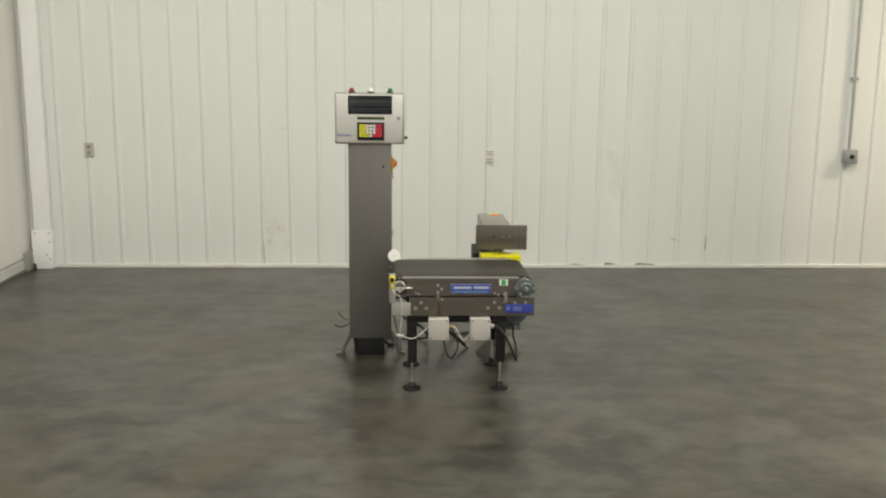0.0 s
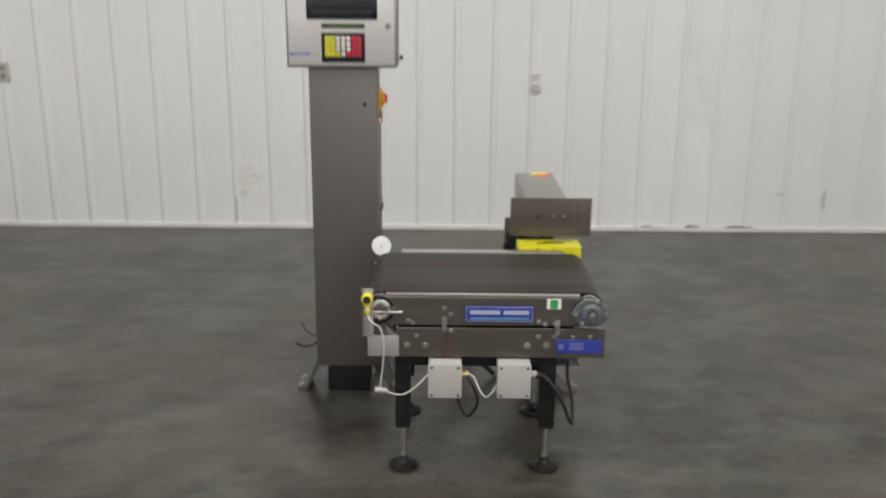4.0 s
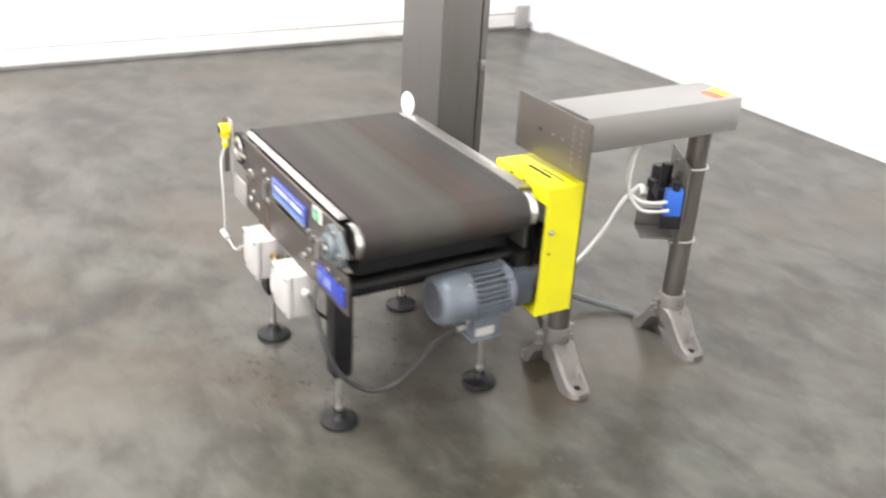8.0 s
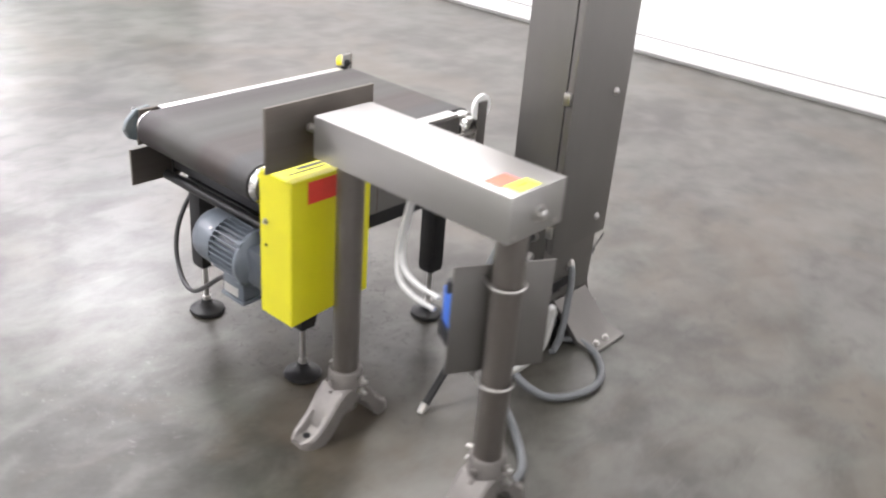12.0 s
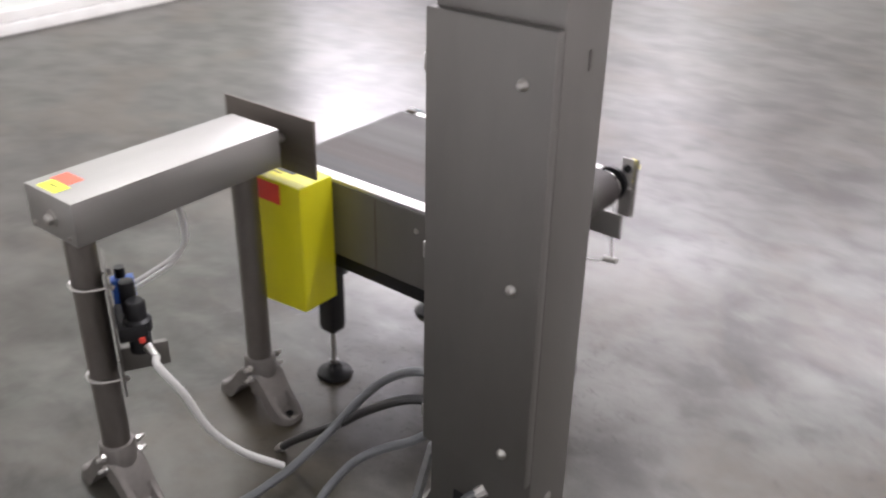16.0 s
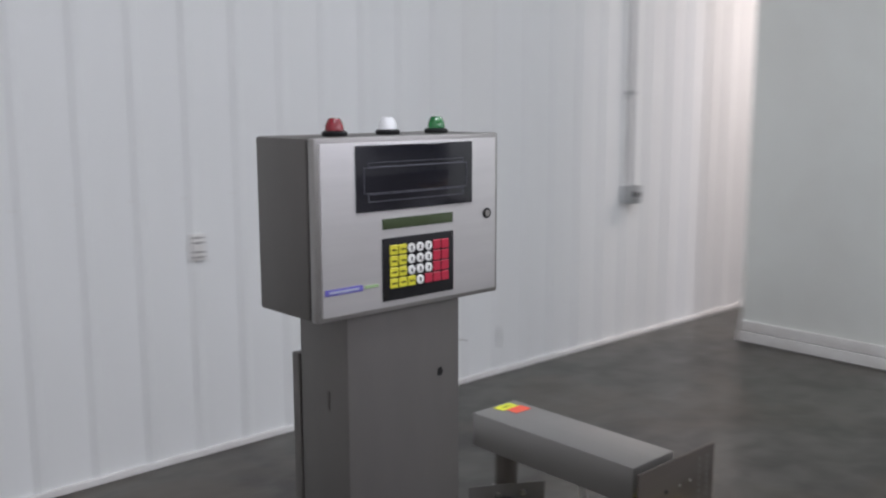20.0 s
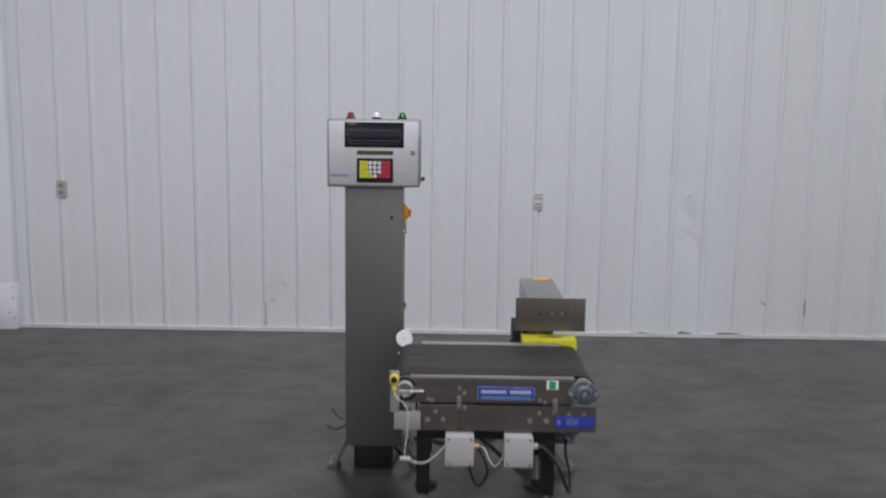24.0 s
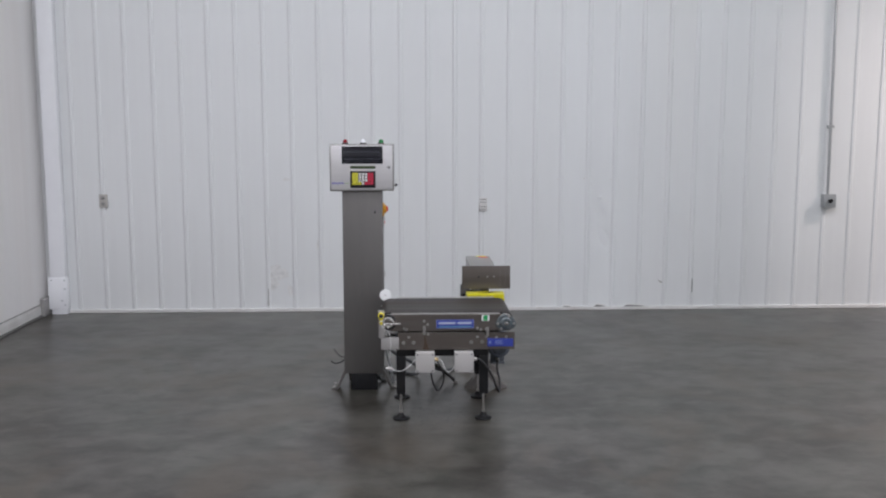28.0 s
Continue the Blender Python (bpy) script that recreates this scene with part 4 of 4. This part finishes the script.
part("slot_lip", box(-0.170, -0.108, PY1 + 0.003, PY1 + 0.007, 0.139, 0.148, 0.001), STEEL, slot_plate)
for s, x in ((-1, PX0), (1, PX1)):
    prof = [(x - s * 0.012, 0.130), (x + s * 0.004, 0.130), (x + s * 0.050, 0.022), (x + s * 0.088, 0.010), (x + s * 0.088, 0.0), (x + s * 0.046, 0.0), (x - s * 0.012, 0.118)]
    f = part("splayed_foot", slab(prof, "y", PY0 + 0.012, PY1 - 0.008, 0.001), STEEL, stand, "splayed sheet-steel foot")
    for y in (PY0 + 0.035, PY1 - 0.035):
        part("foot_bolt", hex_bolt((x + s * 0.070, y, 0.013), (0, 0, 1), 0.008, 0.010), ZINC, f)
# Black block stands in for the shade in the opening under the pillar.
part("base_opening_shade", box(-0.225, -0.055, 5.215, 5.348, 0.0, 0.114, 0.006), PLASTIC_BLACK, stand, "black block for the shaded opening between the feet")
rear = part("splayed_foot", slab([(PY1 - 0.012, 0.110), (PY1 + 0.004, 0.110), (PY1 + 0.104, 0.020), (PY1 + 0.165, 0.008), (PY1 + 0.165, 0.0), (PY1 + 0.098, 0.0), (PY1 - 0.012, 0.098)], "x", -0.252, -0.092, 0.001), STEEL, stand, "splayed sheet-steel foot")
for x in (-0.182, -0.133):
    part("foot_bolt", hex_bolt((x, PY1 + 0.142, 0.012), (0, 0, 1), 0.008, 0.010), ZINC, rear)
part("foot_strut", slab([(PX1 - 0.001, 0.256), (PX1 + 0.013, 0.256), (PX1 + 0.072, 0.018), (PX1 + 0.056, 0.018)], "y", PY1 - 0.026, PY1 - 0.006, 0.001), GALV, stand, "flat steel strut down to the foot")
sw = part("main_switch", box(PX1, PX1 + 0.010, 5.244, 5.314, 1.146, 1.226, 0.003), SWITCH_ORANGE, stand, "orange rotary main switch with a red handle")
part("switch_knob", lathe((PX1 + 0.010, 5.279, 1.187), (1, 0, 0), [(0, 0.029), (0.010, 0.028), (0.013, 0.020)], 24), SWITCH_ORANGE, sw)
part("switch_handle", box(PX1 + 0.020, PX1 + 0.034, 5.272, 5.286, 1.170, 1.204, 0.003), RED_STICK, sw)
part("air_coupling", rod((PX1, 5.290, 1.10), (PX1 + 0.008, 5.290, 1.10), 0.012, 0.009, seg=14), ZINC, stand)
part("red_cap", rod((PX1 + 0.008, 5.290, 1.10), (PX1 + 0.014, 5.290, 1.10), 0.007, seg=12), RED_STICK, stand)
for z in (0.175, 0.145):
    part("knockout_plug", rod((PX0, 5.28, z + 0.04), (PX0 - 0.004, 5.28, z + 0.04), 0.010, seg=14), ZINC, stand)
part("coax_stub", hose([(PX0, 5.30, 0.19), (-0.30, 5.30, 0.165), (-0.34, 5.30, 0.16), (-0.365, 5.30, 0.175)], 0.004, 8), DARK_CABLE, stand, "loose dark cable end")
part("coax_stub", hose([(PX0, 5.32, 0.20), (-0.30, 5.325, 0.20), (-0.33, 5.33, 0.225), (-0.345, 5.335, 0.25)], 0.0025, 8), DARK_CABLE, stand, "loose dark cable end")

CX0, CX1, CZ0, CZ1 = -0.342, 0.063, 1.310, 1.605
case = part("enclosure", box(CX0, CX1, 5.208, 5.358, CZ0, CZ1, 0.006), STEEL, stand, "brushed steel cabinet")
part("door_gasket", box(CX0 + 0.004, CX1 - 0.004, 5.202, 5.209, CZ0 + 0.004, CZ1 - 0.004), PLASTIC_BLACK, case)
part("door", box(CX0 - 0.001, CX1 + 0.001, 5.184, 5.203, CZ0 - 0.001, CZ1 + 0.001, 0.006), STEEL_Y, case, "steel cabinet door")
FY = 5.184
face = part("front_panel", box(CX0 + 0.008, CX1 - 0.008, FY - 0.003, FY + 0.002, CZ0 + 0.008, CZ1 - 0.008, 0.002), DOOR, case, "pale satin front panel")
part("display_window", box(-0.266, -0.007, FY - 0.006, FY - 0.0025, 1.483, 1.592, 0.002), SCREEN, case, "dark display window")


def outline_frame(x0, x1, z0, z1, y, w=0.0012):
    bm = box(x0, x1, y - 0.0008, y, z0, z0 + w)
    box(x0, x1, y - 0.0008, y, z1 - w, z1, bm=bm)
    box(x0, x0 + w, y - 0.0008, y, z0, z1, bm=bm)
    return box(x1 - w, x1, y - 0.0008, y, z0, z1, bm=bm)


part("display_bezel", outline_frame(-0.251, -0.021, 1.513, 1.556, FY - 0.006), SCREEN_LINE, case)
part("display_bezel", outline_frame(-0.242, -0.030, 1.556, 1.564, FY - 0.006), SCREEN_LINE, case)
part("display_bezel", outline_frame(-0.242, -0.030, 1.499, 1.512, FY - 0.006), SCREEN_LINE, case)
part("status_lcd", box(-0.212, -0.053, FY - 0.0045, FY - 0.0025, 1.451, 1.469, 0.001), LCD, case, "olive one-line readout")
pad = part("keypad", box(-0.213, -0.053, FY - 0.006, FY - 0.0025, 1.329, 1.436, 0.002), PLASTIC_BLACK, stand, "black keypad with coloured keys")
for r in range(4):
    for c in range(7):
        kx, kz = -0.191 + c * 0.0193, 1.4155 - r * 0.0190
        white = (c in (2, 3, 4) and r < 3) or (c == 3 and r == 3)
        if white:
            b = rod((kx, FY - 0.006, kz), (kx, FY - 0.0085, kz), 0.0082, seg=16, bevel=0.0008)
        else:
            b = box(kx - 0.0088, kx + 0.0088, FY - 0.0085, FY - 0.006, kz - 0.0085, kz + 0.0085, 0.0012, 1)
        part("key", b, KEY_WHITE if white else (KEY_YELLOW if c < 3 else KEY_RED), pad)
        if white:
            part("key_mark", box(kx - 0.0016, kx + 0.0016, FY - 0.0090, FY - 0.0084, kz - 0.0035, kz + 0.0035), PLASTIC_BLACK, pad)
        elif c < 3:
            part("key_mark", box(kx - 0.005, kx + 0.005, FY - 0.0090, FY - 0.0084, kz - 0.0012, kz + 0.0012), PLASTIC_BLACK, pad)
part("maker_bar", box(CX0 + 0.012, -0.255, FY - 0.0042, FY - 0.0028, 1.354, 1.364), material("violet_bar", (0.12, 0.10, 0.42), 0.4), case, "violet maker's bar")
part("lettering_bar", box(CX0 + 0.020, -0.262, FY - 0.0050, FY - 0.0042, 1.357, 1.361), PALE, case)
part("lettering_bar", box(-0.250, -0.222, FY - 0.0042, FY - 0.0028, 1.357, 1.361), material("pale_green_print", (0.32, 0.48, 0.22), 0.5), case)
part("door_lock", lathe((0.032, FY - 0.002, 1.460), (0, -1, 0), [(0, 0.0095), (0.003, 0.0095), (0.004, 0.0065), (0.002, 0.006)], 20), PLASTIC_BLACK, case)
part("lock_slot", rod((0.032, FY - 0.004, 1.460), (0.032, FY - 0.0058, 1.460), 0.0062, seg=16), ZINC, case)
part("side_knob", rod((CX1, 5.235, 1.345), (CX1 + 0.010, 5.235, 1.345), 0.008, seg=14), BRIGHT, case)
part("side_knob", rod((CX1 + 0.010, 5.235, 1.345), (CX1 + 0.021, 5.235, 1.345), 0.010, 0.008, seg=14), PLASTIC_BLACK, case)
for x, m in ((-0.247, RED_LAMP), (-0.133, WHITE_LAMP), (-0.019, GREEN_LAMP)):
    lamp = part("signal_lamp", lathe((x, 5.262, CZ1), (0, 0, 1), [(0, 0.021), (0.006, 0.022), (0.009, 0.018)], 24), PLASTIC_BLACK, stand, "small signal lamp, unlit")
    part("lens", lathe((x, 5.262, CZ1 + 0.008), (0, 0, 1), [(0, 0.0165), (0.010, 0.0155), (0.019, 0.0115), (0.022, 0.0085)], 24), m, lamp)


# ---- air reject stand ----
rej = thing("air_reject_stand", (0.655, 5.48, 0), "steel reject stand: square beam on two round posts with cast feet", "stand")
beam = part("beam", box(0.556, 0.720, 5.218, 5.757, 0.716, 0.811, 0.0018), STEEL_Y, rej, "bright brushed steel box beam")
part("end_bolt", lathe((0.634, 5.757, 0.758), (0, 1, 0), [(0, 0.018), (0.003, 0.018), (0.004, 0.012), (0.014, 0.011), (0.016, 0.007)], 20), ZINC, beam)
for x, z in ((0.705, 0.728), (0.58, 0.728)):
    part("end_screw", hex_bolt((x, 5.757, z), (0, 1, 0), 0.004, 0.005), ZINC, beam)
part("sticker", box(0.640, 0.700, 5.672, 5.712, 0.811, 0.8118), ORANGE_STICK, beam, "orange paper sticker")
part("sticker", box(0.625, 0.690, 5.712, 5.748, 0.811, 0.8120), LIME_STICK, beam, "yellow paper sticker with a pen mark")
part("pen_mark", box(0.645, 0.672, 5.727, 5.730, 0.812, 0.8125), PLASTIC_BLACK, beam)
part("target_plate", box(0.497, 0.807, 5.158, 5.165, 0.679, 0.828, 0.001), STEEL_X, rej, "flat steel guide plate with small holes")
for x in (0.604, 0.660, 0.703):
    part("plate_hole", rod((x, 5.1585, 0.757 + (x - 0.6) * 0.02), (x, 5.1565, 0.757 + (x - 0.6) * 0.02), 0.006 if x < 0.62 else 0.004, seg=12), PLASTIC_BLACK if x < 0.62 else ZINC, rej)
for k in range(7):
    for x in (0.742, 0.775):
        part("plate_slot", box(x - 0.0016, x + 0.0016, 5.1568, 5.1582, 0.700 + 0.0165 * k, 0.709 + 0.0165 * k), DARK_GREY, rej)
part("plate_arm", box(0.615, 0.665, 5.165, 5.22, 0.742, 0.778, 0.004), STEEL, rej)
for x in (0.60, 0.69):
    part("plate_bolt", rod((x, 5.165, 0.765), (x, 5.218, 0.765), 0.006, seg=12), ZINC, rej)
    part("nut", rod((x, 5.170, 0.765), (x, 5.178, 0.765), 0.011, seg=6), ZINC, rej)


# along a toe: distance out, half width, underside, top, depth of the bolt pocket
TOE = ((0.012, 0.040, 0.082, 0.128, 0.0), (0.036, 0.040, 0.070, 0.122, 0.0), (0.052, 0.039, 0.050, 0.106, 0.0), (0.070, 0.038, 0.024, 0.082, 0.0), (0.082, 0.037, 0.008, 0.066, 0.004),
       (0.093, 0.0365, 0.0, 0.054, 0.024), (0.110, 0.036, 0.0, 0.038, 0.020), (0.126, 0.034, 0.0, 0.027, 0.011), (0.140, 0.027, 0.0, 0.020, 0.004), (0.148, 0.016, 0.0, 0.016, 0.0))


def toe_mesh(x, y, d, reach):
    """One arched toe of a cast foot, hollowed on top round its bolt hole."""
    bm = bmesh.new()
    rows = []
    for u, w, low, top, pocket in TOE:
        w *= 1.12
        px = x + d * u * reach
        rows.append([bm.verts.new((px, y + v * w, z)) for v, z in ((-1, low), (-0.93, top - 0.006), (-0.78, top), (-0.56, top), (-0.36, top - pocket), (0.36, top - pocket),
                                                                   (0.56, top), (0.78, top), (0.93, top - 0.006), (1, low))])
    for a, b in zip(rows, rows[1:]):
        for i in range(10):
            bm.faces.new((a[i], a[(i + 1) % 10], b[(i + 1) % 10], b[i]))
    bm.faces.new(rows[0])
    bm.faces.new(rows[-1])
    bmesh.ops.recalc_face_normals(bm, faces=bm.faces)
    return bm


def casting(x, y):
    """A cast foot: a collar clamped round the post and two arched toes, each with a bolt pocket."""
    f = part("cast_foot", lathe((x, y, 0.078), (0, 0, 1), [(0, 0.040), (0.010, 0.043), (0.082, 0.041), (0.087, 0.038), (0.088, 0.0325)], 30), CAST, rej, "grey cast two-toed foot")
    for d, reach in ((1, 1.03), (-1, 0.86)):
        part("toe", toe_mesh(x, y, d, reach), CAST, f, smooth=28)
        part("toe_hole", rod((x + d * 0.118 * reach, y, 0.010), (x + d * 0.118 * reach, y, 0.0195), 0.009, seg=16), PLASTIC_BLACK, f)
    for sy in (-1, 1):
        for z in (0.112, 0.145):
            part("clamp_screw", rod((x - 0.01, y + sy * 0.035, z), (x - 0.01, y + sy * 0.064, z), 0.005, seg=8), ZINC, f)
            part("clamp_nut", rod((x - 0.01, y + sy * 0.043, z), (x - 0.01, y + sy * 0.050, z), 0.0095, seg=6), ZINC, f)
    for z in (0.108, 0.138):
        part("clamp_screw", rod((x + 0.036, y, z), (x + 0.050, y, z), 0.008, 0.007, seg=12), CAST, f)
    return f


for x, y in ((0.647, 5.259), (0.638, 5.708)):
    part("post", rod((x, y, 0.05), (x, y, 0.718), 0.0318, seg=32), STEEL_POST, rej, "round steel post")
    casting(x, y)

# valve plate clamped to the rear post
VX, VY = 0.638, 5.708
TURN = Matrix.Translation((VX, VY, 0)) @ Matrix.Rotation(radians(-30), 4, "Z") @ Matrix.Translation((-VX, -VY, 0))


def turned(bm):
    bmesh.ops.transform(bm, matrix=TURN, verts=bm.verts)
    return bm


part("valve_plate", turned(box(0.520, 0.738, 5.666, 5.671, 0.360, 0.612, 0.001)), STEEL, rej, "steel mounting plate")
for z in (0.585, 0.352):
    u = [(VX + 0.036 * math.cos(a), VY + 0.036 * math.sin(a), z + 0.002 * math.sin(a)) for a in [math.pi * i / 10 for i in range(11)]]
    part("u_bolt", turned(hose([(VX + 0.036, 5.655, z), *u, (VX - 0.036, 5.655, z)], 0.0035, 8, 3)), ZINC, rej)
    for sx in (-0.036, 0.036):
        part("nut", turned(rod((VX + sx, 5.666, z), (VX + sx, 5.658, z), 0.0075, seg=6)), ZINC, rej)
part("drip_shelf", turned(box(0.60, 0.70, 5.565, 5.666, 0.372, 0.376, 0.001)), STEEL, rej)
part("drip_shelf", turned(box(0.60, 0.604, 5.565, 5.666, 0.372, 0.43, 0.001)), STEEL, rej)
val = part("solenoid_valve", turned(box(0.706, 0.736, 5.612, 5.662, 0.462, 0.542, 0.004)), BLUE_VALVE, rej, "blue solenoid valve")
part("valve_base", turned(box(0.702, 0.740, 5.606, 5.666, 0.424, 0.462, 0.003)), PLASTIC_BLACK, val)
part("valve_coil", turned(rod((0.727, 5.64, 0.54), (0.727, 5.64, 0.566), 0.012, seg=16)), PLASTIC_BLACK, val)
reg = part("pressure_regulator", turned(lathe((0.575, 5.622, 0.435), (0, 0, 1), [(0, 0.018), (0.004, 0.024), (0.050, 0.024), (0.056, 0.030), (0.080, 0.030), (0.086, 0.022), (0.120, 0.022), (0.126, 0.018)], 22)), PLASTIC_BLACK, rej, "black air regulator with a red tab")
part("regulator_knob", turned(rod((0.622, 5.632, 0.50), (0.622, 5.632, 0.585), 0.017, seg=18, bevel=0.003)), PLASTIC_BLACK, reg)
part("manifold", turned(box(0.545, 0.66, 5.605, 5.664, 0.478, 0.512, 0.004)), PLASTIC_BLACK, reg)
part("red_tab", turned(box(0.541, 0.554, 5.612, 5.626, 0.472, 0.486, 0.003)), RED_STICK, reg)
part("hose_barb", turned(rod((0.555, 5.610, 0.455), (0.525, 5.595, 0.440), 0.011, 0.008, seg=14)), ZINC, reg)
for dx, dz in ((0.0, 0.0), (0.012, -0.022)):
    part("air_tube", hose([(0.652 + dx, 5.462, 0.716), (0.648 + dx, 5.444, 0.645), (0.656 + dx, 5.436, 0.575 + dz * 0.5), (0.676 + dx, 5.462, 0.535 + dz), (0.684 + dx, 5.510, 0.518 + dz), (0.682 + dx, 5.572, 0.510 + dz)], 0.0052, 10), WHITE_HOSE, rej, "clear white air tube")
part("air_hose", hose([TURN @ Vector((0.528, 5.597, 0.441)), (0.445, 5.692, 0.450), (0.402, 5.668, 0.385), (0.375, 5.635, 0.285), (0.356, 5.572, 0.192), (0.342, 5.495, 0.115), (0.335, 5.474, 0.097)], 0.0085, 10), WHITE_HOSE, rej, "white air supply hose tied to a conduit")



# ---- loose conduits from the operator stand ----
def conduit(points, label, r=0.0105, fit_end=True, mat=None):
    c = thing("flexible_conduit", (points[-1][0], points[-1][1], 0), label, "conduit", "conduits of the operator stand")
    part("sleeve", hose(points, r, 10), mat or GREY_HOSE, c)
    a, b = Vector(points[0]), Vector(points[1])
    d = (b - a).normalized()
    part("gland_nut", rod(a - d * 0.004, a + d * 0.020, 0.015, 0.013, seg=8), ZINC, c)
    if fit_end:
        a, b = Vector(points[-1]), Vector(points[-2])
        d = (a - b).normalized()
        part("end_fitting", rod(a - d * 0.004, a + d * 0.024, 0.013, 0.010, seg=8), ZINC, c)
    return c


conduit([(-0.009, 5.302, 0.393), (0.06, 5.300, 0.395), (0.145, 5.305, 0.342), (0.217, 5.320, 0.262), (0.279, 5.375, 0.160), (0.327, 5.475, 0.080), (0.385, 5.60, 0.028), (0.471, 5.692, 0.0115), (0.560, 5.705, 0.0115)], "grey flexible conduit arching from the stand to the floor", fit_end=False)
conduit([(-0.009, 5.312, 0.335), (0.04, 5.325, 0.343), (0.095, 5.343, 0.322), (0.201, 5.338, 0.237), (0.262, 5.349, 0.182), (0.353, 5.357, 0.110), (0.430, 5.362, 0.045), (0.462, 5.364, 0.0135)], "dark grey flexible conduit with a loose end fitting", mat=DARK_CABLE)
conduit([(-0.009, 5.305, 0.270), (0.025, 5.310, 0.250), (0.065, 5.325, 0.215), (0.123, 5.344, 0.178), (0.169, 5.371, 0.146), (0.200, 5.402, 0.110), (0.222, 5.471, 0.050), (0.190, 5.555, 0.014), (0.099, 5.608, 0.0115), (0.007, 5.603, 0.0115), (-0.078, 5.535, 0.0115), (-0.108, 5.455, 0.0115), (-0.075, 5.395, 0.0115)], "grey flexible conduit coiled on the floor", fit_end=False)
conduit([(-0.155, 5.349, 0.215), (-0.13, 5.378, 0.195), (-0.095, 5.40, 0.13), (-0.06, 5.415, 0.05), (-0.035, 5.42, 0.0125), (0.0, 5.43, 0.0115)], "short grey flexible conduit hanging from the stand's back", fit_end=False)

# ---- pallets beyond the partition ----
def pallet(x, y, z, turn, mat, label):
    p = thing("pallet", (x, y, z), label, "pallet", "pallets beyond the wall")
    p.rotation_euler = (0, 0, radians(turn))
    m = Matrix.LocRotScale((x, y, z), Euler((0, 0, radians(turn))), None)
    for name, dims in [("stringer", (-0.6, 0.6, v - 0.02, v + 0.02, 0.018, 0.110)) for v in (-0.48, 0, 0.48)] + \
                      [("deck_board", (u - 0.05, u + 0.05, -0.5, 0.5, 0.110, 0.128)) for u in (-0.55, -0.37, -0.18, 0.0, 0.18, 0.37, 0.55)] + \
                      [("base_board", (u - 0.05, u + 0.05, -0.5, 0.5, 0.0, 0.018)) for u in (-0.55, 0.0, 0.55)]:
        bm = box(*dims, 0.003, 1)
        ob = new(name, mesh_of(name, bm, mat))
        ob.parent = p
    return p


pallet(6.55, -1.25, 0, 4, PALLET_WOOD, "pale yellow wooden pallet on the floor")
pallet(7.95, -1.45, 0, -3, PALLET_WOOD, "pale yellow wooden pallet beside another")
pallet(6.60, -1.40, 0.128, 6, DARK_WOOD, "dark weathered pallet lying on a pale one")
